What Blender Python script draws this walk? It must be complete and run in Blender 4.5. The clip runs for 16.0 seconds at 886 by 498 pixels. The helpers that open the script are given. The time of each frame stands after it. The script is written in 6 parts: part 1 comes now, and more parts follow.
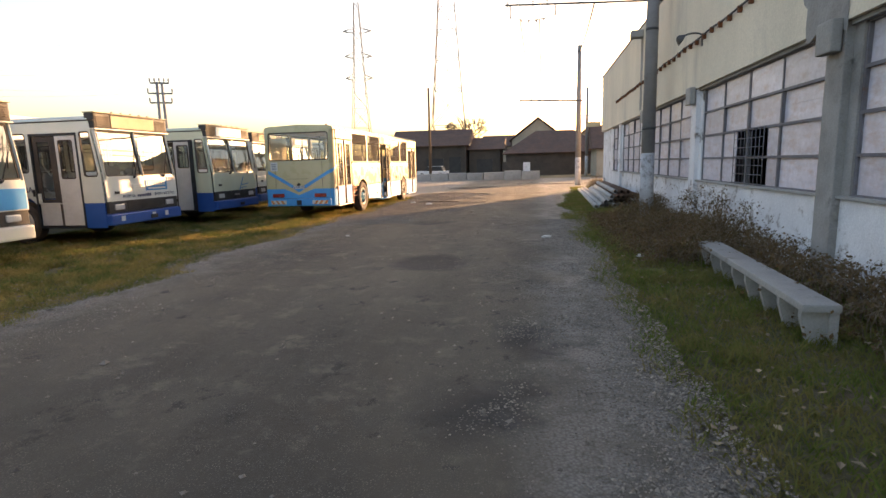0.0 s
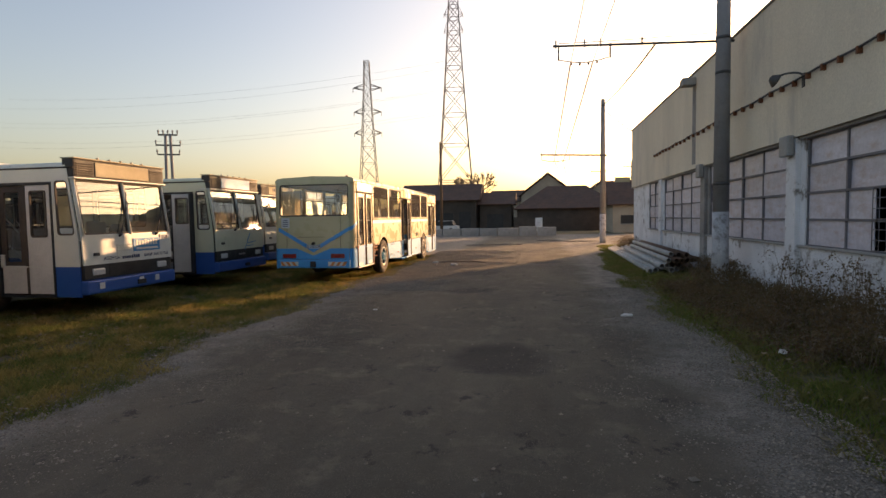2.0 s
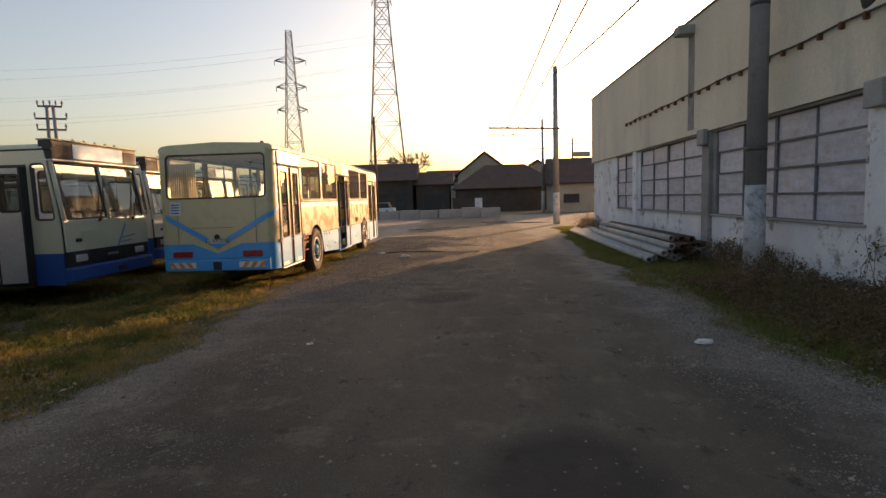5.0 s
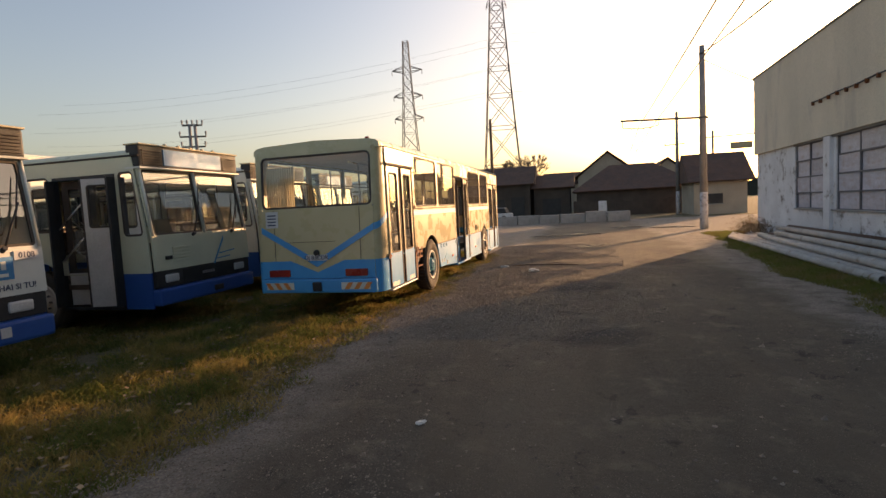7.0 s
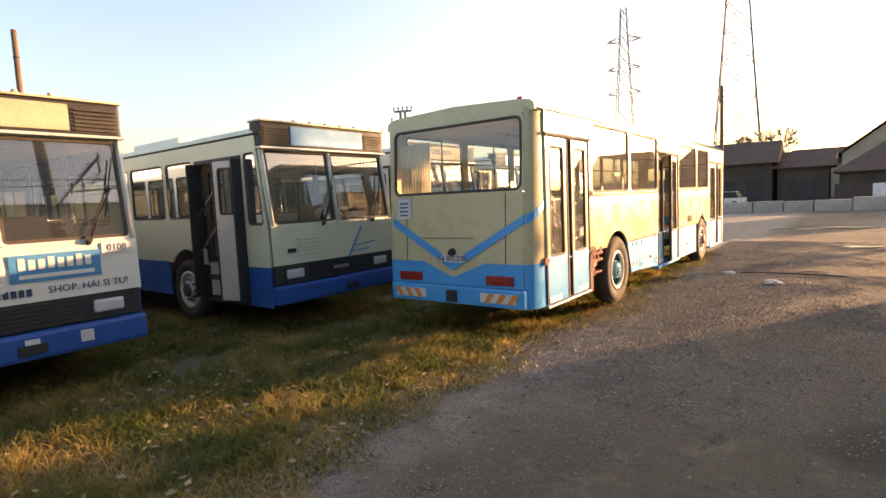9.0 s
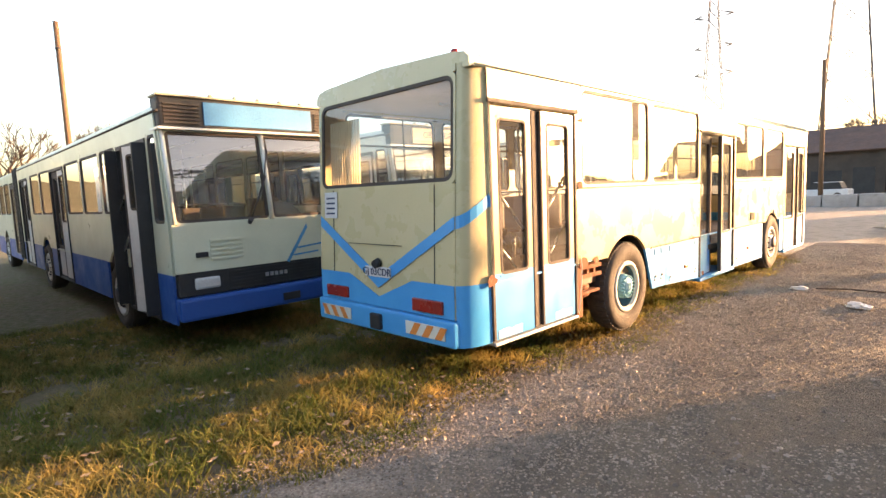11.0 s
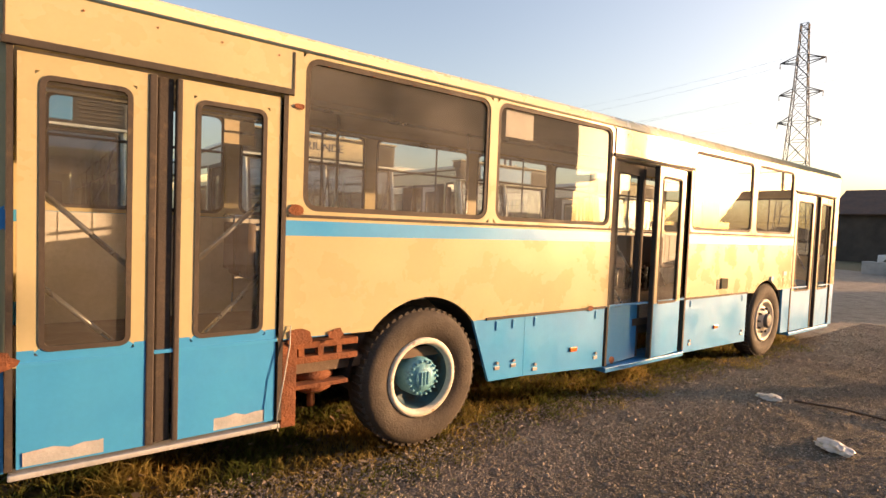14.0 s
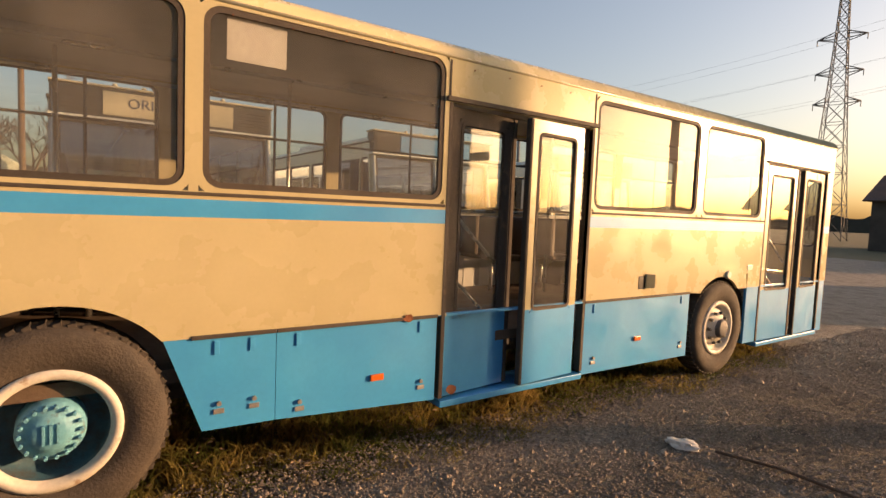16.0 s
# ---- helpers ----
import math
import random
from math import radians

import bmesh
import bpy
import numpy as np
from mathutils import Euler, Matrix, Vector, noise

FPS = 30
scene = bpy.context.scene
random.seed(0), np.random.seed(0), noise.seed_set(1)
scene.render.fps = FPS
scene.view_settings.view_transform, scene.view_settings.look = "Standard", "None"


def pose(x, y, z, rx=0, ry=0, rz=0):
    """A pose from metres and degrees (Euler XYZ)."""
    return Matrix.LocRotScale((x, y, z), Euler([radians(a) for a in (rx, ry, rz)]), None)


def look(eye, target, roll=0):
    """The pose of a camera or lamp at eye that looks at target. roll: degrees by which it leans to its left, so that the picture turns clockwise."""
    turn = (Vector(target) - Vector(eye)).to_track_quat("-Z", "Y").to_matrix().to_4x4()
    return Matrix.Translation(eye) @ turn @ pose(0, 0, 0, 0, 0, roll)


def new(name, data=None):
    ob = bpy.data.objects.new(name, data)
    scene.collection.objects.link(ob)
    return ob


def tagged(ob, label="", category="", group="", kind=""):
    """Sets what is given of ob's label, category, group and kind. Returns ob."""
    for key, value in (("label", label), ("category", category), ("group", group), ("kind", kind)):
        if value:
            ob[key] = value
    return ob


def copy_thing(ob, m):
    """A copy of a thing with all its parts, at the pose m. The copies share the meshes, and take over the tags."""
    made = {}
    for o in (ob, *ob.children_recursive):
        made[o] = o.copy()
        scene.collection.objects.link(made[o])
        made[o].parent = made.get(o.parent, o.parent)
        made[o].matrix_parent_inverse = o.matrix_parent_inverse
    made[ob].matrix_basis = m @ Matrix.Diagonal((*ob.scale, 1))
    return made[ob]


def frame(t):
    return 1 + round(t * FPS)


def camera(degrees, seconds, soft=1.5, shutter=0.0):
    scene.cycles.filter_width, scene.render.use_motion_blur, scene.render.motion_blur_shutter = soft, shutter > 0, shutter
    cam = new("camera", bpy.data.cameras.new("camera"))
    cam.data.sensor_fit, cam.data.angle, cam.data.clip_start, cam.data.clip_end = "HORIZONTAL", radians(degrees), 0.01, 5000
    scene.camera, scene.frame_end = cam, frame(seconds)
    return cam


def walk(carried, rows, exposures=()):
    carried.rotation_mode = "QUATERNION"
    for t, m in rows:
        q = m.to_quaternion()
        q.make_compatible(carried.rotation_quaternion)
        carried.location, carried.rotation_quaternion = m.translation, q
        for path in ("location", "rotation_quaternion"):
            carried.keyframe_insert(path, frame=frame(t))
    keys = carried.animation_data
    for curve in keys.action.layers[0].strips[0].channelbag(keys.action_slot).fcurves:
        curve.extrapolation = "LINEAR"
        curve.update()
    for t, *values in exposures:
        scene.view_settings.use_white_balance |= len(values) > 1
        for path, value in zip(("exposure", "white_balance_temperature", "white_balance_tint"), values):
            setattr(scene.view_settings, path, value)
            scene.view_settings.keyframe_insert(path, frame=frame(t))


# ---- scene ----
cam = camera(79.3, 16.0)
METRES, EYE, TILT, LEAN, TURN = 20.05, 1.68, -0.8, 0.0, 10.1
ROWS = [
    (0.0, 0.0, 0.0, 0.0, -0.2, -8.24, 1.42),
    (0.5, -0.0111, 0.0286, 0.0032, -0.28, -6.26, 2.23),
    (1.0, -0.0265, 0.0591, 0.0069, 1.52, -3.06, 0.33),
    (1.5, -0.0382, 0.0865, 0.0073, 2.09, -2.47, 0.69),
    (2.0, -0.0457, 0.1181, 0.0079, 0.1, -2.54, 0.88),
    (2.5, -0.0543, 0.1494, 0.0073, -7.91, -4.4, 1.34),
    (3.0, -0.0574, 0.1812, 0.0076, -8.61, -4.81, 1.23),
    (5.5, -0.0749, 0.3356, 0.0097, -6.88, -4.55, 2.11),
    (6.0, -0.0776, 0.3653, 0.0121, -5.54, -3.56, 2.55),
    (6.5, -0.0782, 0.3957, 0.0128, -0.09, -2.25, 2.65),
    (7.0, -0.0825, 0.4255, 0.0111, 4.89, -3.61, 2.9),
    (7.5, -0.0802, 0.455, 0.0106, 14.38, -3.92, 3.65),
    (8.0, -0.0827, 0.487, 0.0134, 20.14, -3.78, 3.28),
    (10.5, -0.0586, 0.6427, 0.0161, 33.79, -5.58, 1.82),
    (11.0, -0.0493, 0.67, 0.0153, 35.28, -5.28, 1.91),
    (11.5, -0.0415, 0.7014, 0.0168, 35.84, -4.52, 1.44),
    (12.0, -0.0287, 0.7277, 0.0158, 39.84, -4.09, 1.44),
    (12.5, -0.0213, 0.7596, 0.0146, 40.91, -3.11, -0.56),
    (13.0, -0.0101, 0.7884, 0.0162, 41.48, -1.29, -2.38),
    (13.5, -0.0078, 0.8183, 0.0156, 41.24, -1.88, -2.55),
    (14.0, -0.0014, 0.8487, 0.0164, 42.64, -1.96, -2.76),
    (14.5, 0.0004, 0.8782, 0.0158, 44.27, -2.68, -2.64),
    (15.0, 0.0049, 0.9114, 0.0156, 44.22, -2.62, -2.67),
    (15.5, 0.0098, 0.9406, 0.0157, 45.5, -3.29, -2.68),
    (16.0, 0.0135, 0.9741, 0.0171, 45.58, -3.41, -2.91),
]
EXPOSURES = [(0.0, 2.15), (0.6, 1.75), (1.2, 1.35), (2.0, 1.15), (3.0, 1.08), (5.5, 1.03), (6.5, 1.0), (7.4, 1.05), (8.0, 1.55), (9.2, 2.2), (10.3, 2.85), (12.0, 2.6), (12.5, 2.4), (13.2, 1.9), (14.0, 1.55), (15.0, 1.2), (16.0, 1.05)]
walk(cam, [(t, pose(0, 0, EYE, TILT, LEAN, TURN) @ pose(METRES * x, METRES * y, METRES * z, 90 + pitch, roll, yaw)) for t, x, y, z, yaw, pitch, roll in ROWS],
     [(t, stops, 7050, 22) for t, stops in EXPOSURES])

# ---- light ----
SUN_AZ, SUN_EL = radians(28.8), radians(7.5)          # clockwise from +y, above the horizon
to_sun = Vector((math.sin(SUN_AZ) * math.cos(SUN_EL), math.cos(SUN_AZ) * math.cos(SUN_EL), math.sin(SUN_EL)))
world = bpy.data.worlds.new("sky")
scene.world = world
world.use_nodes = True
wn = world.node_tree.nodes
sky = wn.new("ShaderNodeTexSky")
sky.sky_type = "NISHITA"
sky.sun_disc = False
sky.sun_elevation, sky.sun_rotation = SUN_EL, SUN_AZ
sky.air_density, sky.dust_density, sky.ozone_density = 1.0, 3.4, 1.2
world.node_tree.links.new(sky.outputs[0], wn["Background"].inputs[0])
wn["Background"].inputs[1].default_value = 0.15
sun = new("sun", bpy.data.lights.new("sun", "SUN"))
sun.data.energy, sun.data.angle, sun.data.color = 4.0, radians(0.6), (1.0, 0.61, 0.30)
sun.matrix_world = look(to_sun * 200, (0, 0, 0))


# ---- materials ----
def ramp_mix(nt, fac, a, b):
    m = nt.nodes.new("ShaderNodeMix")
    m.data_type = "RGBA"
    nt.links.new(fac, m.inputs[0])
    for k, v in ((6, a), (7, b)):
        if isinstance(v, tuple):
            m.inputs[k].default_value = (*v, 1)
        else:
            nt.links.new(v, m.inputs[k])
    return m.outputs[2]


def noise_fac(nt, coord, scale, detail=4.0, lo=0.4, hi=0.6, rough=0.6, stretch=None):
    n = nt.nodes.new("ShaderNodeTexNoise")
    n.inputs["Scale"].default_value, n.inputs["Detail"].default_value, n.inputs["Roughness"].default_value = scale, detail, rough
    if stretch:
        mp = nt.nodes.new("ShaderNodeMapping")
        mp.inputs["Scale"].default_value = stretch
        nt.links.new(coord, mp.inputs[0])
        coord = mp.outputs[0]
    nt.links.new(coord, n.inputs["Vector"])
    r = nt.nodes.new("ShaderNodeMapRange")
    r.inputs["From Min"].default_value, r.inputs["From Max"].default_value = lo, hi
    nt.links.new(n.outputs[0], r.inputs[0])
    return r.outputs[0]


def material(name, base, second=None, rough=0.6, metal=0.0, scale=1.5, grain=40.0, bump=0.15, bump_scale=60.0,
             stain=None, stain_scale=3.0, stain_lo=0.58, stain_hi=0.72, stretch=None, spec=0.4, island=0.0, random_ob=0.0, coat=0.0, speck=0.16):
    """A worn surface: base and second colour mixed broadly and finely, stains of a third colour, fine relief."""
    mat = bpy.data.materials.new(name)
    mat.use_nodes = True
    nt = mat.node_tree
    b = nt.nodes["Principled BSDF"]
    co = nt.nodes.new("ShaderNodeTexCoord").outputs["Object"]
    second = second or tuple(c * 0.8 for c in base)
    col = ramp_mix(nt, noise_fac(nt, co, scale, 5, 0.35, 0.65, stretch=stretch), base, second)
    fine = noise_fac(nt, co, grain, 3, 0.2, 0.8)
    dark = ramp_mix(nt, fine, (1 - speck,) * 3, (1 + speck * 0.7,) * 3)
    mul = nt.nodes.new("ShaderNodeMix")
    mul.data_type, mul.blend_type = "RGBA", "MULTIPLY"
    mul.inputs[0].default_value = 1.0
    nt.links.new(col, mul.inputs[6])
    nt.links.new(dark, mul.inputs[7])
    col = mul.outputs[2]
    if stain:
        col = ramp_mix(nt, noise_fac(nt, co, stain_scale, 8, stain_lo, stain_hi, 0.7, stretch), col, stain)
    if island or random_ob:
        src = nt.nodes.new("ShaderNodeNewGeometry").outputs["Random Per Island"] if island else nt.nodes.new("ShaderNodeObjectInfo").outputs["Random"]
        hsv = nt.nodes.new("ShaderNodeHueSaturation")
        r = nt.nodes.new("ShaderNodeMapRange")
        amount = island or random_ob
        r.inputs["To Min"].default_value, r.inputs["To Max"].default_value = 1 - amount, 1 + amount
        nt.links.new(src, r.inputs[0])
        nt.links.new(r.outputs[0], hsv.inputs["Value"])
        nt.links.new(col, hsv.inputs["Color"])
        col = hsv.outputs[0]
    nt.links.new(col, b.inputs["Base Color"])
    rr = nt.nodes.new("ShaderNodeMapRange")
    rr.inputs["To Min"].default_value, rr.inputs["To Max"].default_value = max(rough - 0.1, 0.02), min(rough + 0.12, 1)
    nt.links.new(noise_fac(nt, co, scale * 3, 4, 0.3, 0.7), rr.inputs[0])
    nt.links.new(rr.outputs[0], b.inputs["Roughness"])
    b.inputs["Metallic"].default_value = metal
    b.inputs["Specular IOR Level"].default_value = spec
    b.inputs["Coat Weight"].default_value = coat
    if bump:
        bp = nt.nodes.new("ShaderNodeBump")
        bp.inputs["Strength"].default_value, bp.inputs["Distance"].default_value = bump, 0.02
        n = nt.nodes.new("ShaderNodeTexNoise")
        n.inputs["Scale"].default_value, n.inputs["Detail"].default_value = bump_scale, 6
        nt.links.new(co, n.inputs["Vector"])
        nt.links.new(n.outputs[0], bp.inputs["Height"])
        nt.links.new(bp.outputs[0], b.inputs["Normal"])
    return mat


def glass(name, tint=(0.85, 0.9, 0.9), rough=0.02, dirt=0.12, ior=1.65):
    """A thin pane: mostly clear, mirror gloss that grows at a slant, a film of dust."""
    mat = bpy.data.materials.new(name)
    mat.use_nodes = True
    nt = mat.node_tree
    nt.nodes.remove(nt.nodes["Principled BSDF"])
    co = nt.nodes.new("ShaderNodeTexCoord").outputs["Object"]
    clear, gloss, dust = nt.nodes.new("ShaderNodeBsdfTransparent"), nt.nodes.new("ShaderNodeBsdfGlossy"), nt.nodes.new("ShaderNodeBsdfDiffuse")
    clear.inputs[0].default_value = (*tint, 1)
    gloss.inputs[0].default_value, gloss.inputs["Roughness"].default_value = (1, 1, 1, 1), rough
    dust.inputs[0].default_value = (0.5, 0.47, 0.42, 1)
    fr = nt.nodes.new("ShaderNodeFresnel")
    fr.inputs[0].default_value = ior
    a, b = nt.nodes.new("ShaderNodeMixShader"), nt.nodes.new("ShaderNodeMixShader")
    r = nt.nodes.new("ShaderNodeMapRange")
    r.inputs["To Min"].default_value, r.inputs["To Max"].default_value = dirt * 0.3, dirt
    nt.links.new(noise_fac(nt, co, 2.0, 6, 0.3, 0.75), r.inputs[0])
    nt.links.new(r.outputs[0], a.inputs[0])
    nt.links.new(clear.outputs[0], a.inputs[1])
    nt.links.new(dust.outputs[0], a.inputs[2])
    nt.links.new(fr.outputs[0], b.inputs[0])
    nt.links.new(a.outputs[0], b.inputs[1])
    nt.links.new(gloss.outputs[0], b.inputs[2])
    nt.links.new(b.outputs[0], nt.nodes["Material Output"].inputs[0])
    return mat


M = {}
M["cream"] = material("cream_paint", (0.50, 0.445, 0.265), (0.45, 0.395, 0.23), rough=0.28, scale=0.9, bump=0.04, bump_scale=14, stain=(0.34, 0.24, 0.13), stain_scale=4, stain_lo=0.73, stain_hi=0.84, coat=0.15, speck=0.03)
M["azure"] = material("azure_paint", (0.035, 0.27, 0.60), (0.05, 0.33, 0.66), rough=0.38, scale=1.2, bump=0.05, bump_scale=14, stain=(0.16, 0.24, 0.28), stain_scale=5, stain_lo=0.66, stain_hi=0.8, coat=0.15, speck=0.04)
M["white"] = material("white_paint", (0.62, 0.63, 0.58), (0.53, 0.55, 0.50), rough=0.36, scale=0.9, bump=0.04, bump_scale=14, stain=(0.30, 0.27, 0.22), stain_scale=4, stain_lo=0.66, stain_hi=0.8, coat=0.1, speck=0.04)
M["pale"] = material("pale_cream_paint", (0.56, 0.58, 0.44), (0.48, 0.50, 0.38), rough=0.36, scale=0.9, bump=0.04, bump_scale=14, stain=(0.30, 0.27, 0.20), stain_scale=4, stain_lo=0.66, stain_hi=0.8, coat=0.1, speck=0.04)
M["navy"] = material("deep_blue_paint", (0.015, 0.07, 0.27), (0.02, 0.09, 0.32), rough=0.4, scale=1.2, bump=0.04, bump_scale=14, stain=(0.09, 0.10, 0.13), stain_scale=5, stain_lo=0.64, stain_hi=0.8, speck=0.05)
M["black"] = material("black_plastic", (0.02, 0.02, 0.022), (0.03, 0.03, 0.03), rough=0.6, bump=0.1)
M["rubber"] = material("rubber", (0.045, 0.038, 0.032), (0.07, 0.055, 0.045), rough=0.75, bump=0.15, stain=(0.12, 0.09, 0.06), stain_scale=9)
M["tyre"] = material("tyre_rubber", (0.05, 0.043, 0.036), (0.075, 0.06, 0.047), rough=0.85, bump=0.3, scale=4)
M["rust"] = material("rusty_steel", (0.24, 0.085, 0.035), (0.13, 0.05, 0.025), rough=0.85, bump=0.5, scale=6)
M["steel"] = material("grey_steel", (0.35, 0.35, 0.35), (0.25, 0.25, 0.25), rough=0.45, metal=0.6, bump=0.1)
M["dark_steel"] = material("dark_steel", (0.09, 0.09, 0.095), (0.06, 0.06, 0.06), rough=0.6, metal=0.3, bump=0.1)
M["rim"] = material("white_rim_paint", (0.62, 0.60, 0.54), (0.5, 0.47, 0.4), rough=0.55, stain=(0.25, 0.14, 0.07), stain_scale=9, bump=0.1)
M["teal"] = material("teal_hub_paint", (0.10, 0.31, 0.42), (0.14, 0.37, 0.46), rough=0.55, scale=8, stain=(0.10, 0.08, 0.06), stain_scale=12, bump=0.15)
M["disc_blue"] = material("grimy_blue_wheel_disc", (0.035, 0.10, 0.15), (0.05, 0.09, 0.11), rough=0.6, scale=6, stain=(0.06, 0.045, 0.035), stain_scale=8, stain_lo=0.45, stain_hi=0.65)
M["leaf_litter"] = material("fallen_leaves", (0.20, 0.14, 0.085), (0.26, 0.20, 0.13), rough=0.9, bump=0, island=0.4)
M["bare_metal"] = material("scraped_bare_metal", (0.55, 0.56, 0.56), (0.40, 0.42, 0.44), rough=0.5, metal=0.3, scale=5, stain=(0.22, 0.11, 0.05), stain_scale=6)
M["interior"] = material("interior_laminate", (0.60, 0.60, 0.58), (0.50, 0.50, 0.48), rough=0.7, bump=0.05)
M["seat"] = material("seat_vinyl", (0.10, 0.07, 0.05), (0.14, 0.10, 0.07), rough=0.6)
M["rail"] = material("chrome_rail", (0.55, 0.55, 0.52), rough=0.3, metal=0.9, bump=0)
M["red_lens"] = material("red_lens", (0.30, 0.03, 0.02), (0.2, 0.025, 0.02), rough=0.25, bump=0.1)
M["amber"] = material("amber_lens", (0.75, 0.16, 0.02), (0.6, 0.12, 0.02), rough=0.3, bump=0.05)
M["headlamp"] = material("headlamp_glass", (0.55, 0.56, 0.55), (0.4, 0.4, 0.4), rough=0.12, bump=0.2, spec=0.8)
M["paper"] = material("faded_paper", (0.60, 0.62, 0.62), (0.5, 0.5, 0.5), rough=0.9, bump=0)
M["blue_sign"] = material("blue_sign", (0.04, 0.20, 0.42), (0.06, 0.25, 0.46), rough=0.5)
M["orange"] = material("orange_stripe", (0.70, 0.25, 0.06), (0.6, 0.2, 0.05), rough=0.5)
M["ink"] = material("dark_ink", (0.03, 0.045, 0.10), rough=0.6, bump=0)
M["curtain"] = material("pale_curtain", (0.55, 0.48, 0.33), (0.45, 0.38, 0.25), rough=0.95)
M["glass"] = glass("bus_glass")
M["dusty"] = glass("dusty_bus_glass", (0.80, 0.83, 0.82), 0.02, 0.20, 1.7)
M["tinted"] = glass("tinted_glass", (0.62, 0.68, 0.68), 0.015, 0.10, 2.1)
M["plaster"] = material("cream_plaster", (0.72, 0.64, 0.51), (0.61, 0.55, 0.44), rough=0.92, scale=0.5, grain=30, bump=0.35, bump_scale=25, stain=(0.42, 0.38, 0.33), stain_scale=0.9, stain_lo=0.55, stain_hi=0.8, stretch=(1, 1, 0.35))
M["grey_plaster"] = material("weathered_grey_plaster", (0.30, 0.29, 0.28), (0.20, 0.19, 0.18), rough=0.95, scale=1.5, bump=0.6, bump_scale=20, stain=(0.10, 0.095, 0.09), stain_scale=2)
M["limewash"] = material("peeling_whitewash", (0.74, 0.74, 0.76), (0.62, 0.62, 0.64), rough=0.95, scale=1.2, bump=0.5, bump_scale=18, stain=(0.20, 0.17, 0.15), stain_scale=2.2, stain_lo=0.55, stain_hi=0.66)
M["pane"] = material("painted_over_glass", (0.54, 0.53, 0.60), (0.42, 0.41, 0.47), rough=0.42, scale=1.8, grain=12, bump=0.12, bump_scale=6, stain=(0.38, 0.28, 0.26), stain_scale=2.6, stain_lo=0.5, stain_hi=0.75, stretch=(1, 1, 2.5), random_ob=0.16)
M["window_iron"] = material("grey_window_iron", (0.17, 0.17, 0.19), (0.12, 0.11, 0.12), rough=0.75, bump=0.3, stain=(0.14, 0.08, 0.05), stain_scale=6)
M["concrete"] = material("concrete", (0.34, 0.33, 0.31), (0.26, 0.25, 0.24), rough=0.92, scale=1.2, bump=0.45, bump_scale=30, stain=(0.15, 0.14, 0.12), stain_scale=3, random_ob=0.08)
M["pole_concrete"] = material("pole_concrete", (0.25, 0.245, 0.25), (0.20, 0.195, 0.20), rough=0.9, scale=1.5, bump=0.35, bump_scale=30, stain=(0.13, 0.12, 0.11), stain_scale=2)
M["pole_white"] = material("pole_whitewash", (0.50, 0.50, 0.52), (0.38, 0.38, 0.40), rough=0.95, scale=3, bump=0.35, stain=(0.2, 0.19, 0.18), stain_scale=4, stain_lo=0.5, stain_hi=0.65)
M["pipe_white"] = material("weathered_white_pipe", (0.46, 0.45, 0.43), (0.36, 0.34, 0.32), rough=0.8, scale=2, stain=(0.2, 0.12, 0.07), stain_scale=3, bump=0.2, random_ob=0.12)
M["pipe_rust"] = material("rusty_pipe", (0.13, 0.075, 0.05), (0.09, 0.055, 0.04), rough=0.9, bump=0.4, scale=3, random_ob=0.2)
M["wood"] = material("weathered_wood", (0.16, 0.10, 0.06), (0.11, 0.07, 0.045), rough=0.9, bump=0.4, stretch=(6, 6, 0.5))
M["lattice"] = material("galvanised_steel", (0.13, 0.125, 0.12), (0.10, 0.095, 0.09), rough=0.7, metal=0.2, bump=0)
M["wire"] = material("wire", (0.05, 0.05, 0.05), rough=0.6, bump=0)
M["bark"] = material("bark", (0.10, 0.075, 0.055), (0.07, 0.05, 0.04), rough=0.95, bump=0.3)
M["roof_tile"] = material("old_roof_tiles", (0.13, 0.075, 0.055), (0.09, 0.06, 0.05), rough=0.9, scale=0.8, grain=6, bump=0.6, bump_scale=8)
M["house_wall"] = material("house_wall", (0.42, 0.36, 0.28), (0.34, 0.29, 0.23), rough=0.95, scale=0.6, bump=0.2)
# dark boards; on the long shed this colour is the shade under its open front
M["shed_wall"] = material("dark_boards_and_open_shade", (0.075, 0.06, 0.05), (0.05, 0.042, 0.036), rough=0.95, scale=0.8, bump=0.3)
M["car_white"] = material("white_car_paint", (0.6, 0.6, 0.6), (0.55, 0.55, 0.55), rough=0.3, bump=0)
M["stone"] = material("gravel_stones", (0.27, 0.225, 0.18), (0.19, 0.155, 0.125), rough=0.9, bump=0.2, island=0.5)
M["twig"] = material("dry_twigs", (0.17, 0.12, 0.085), (0.22, 0.17, 0.11), rough=0.9, bump=0, island=0.4)
M["litter"] = material("white_plastic_litter", (0.68, 0.66, 0.62), (0.58, 0.55, 0.5), rough=0.5, bump=0.3)
M["water"] = material("puddle_water", (0.05, 0.045, 0.04), rough=0.12, bump=0, spec=0.6)
M["treeline"] = material("far_trees", (0.035, 0.038, 0.03), (0.05, 0.048, 0.04), rough=1.0, scale=0.05, grain=0.4, bump=0)


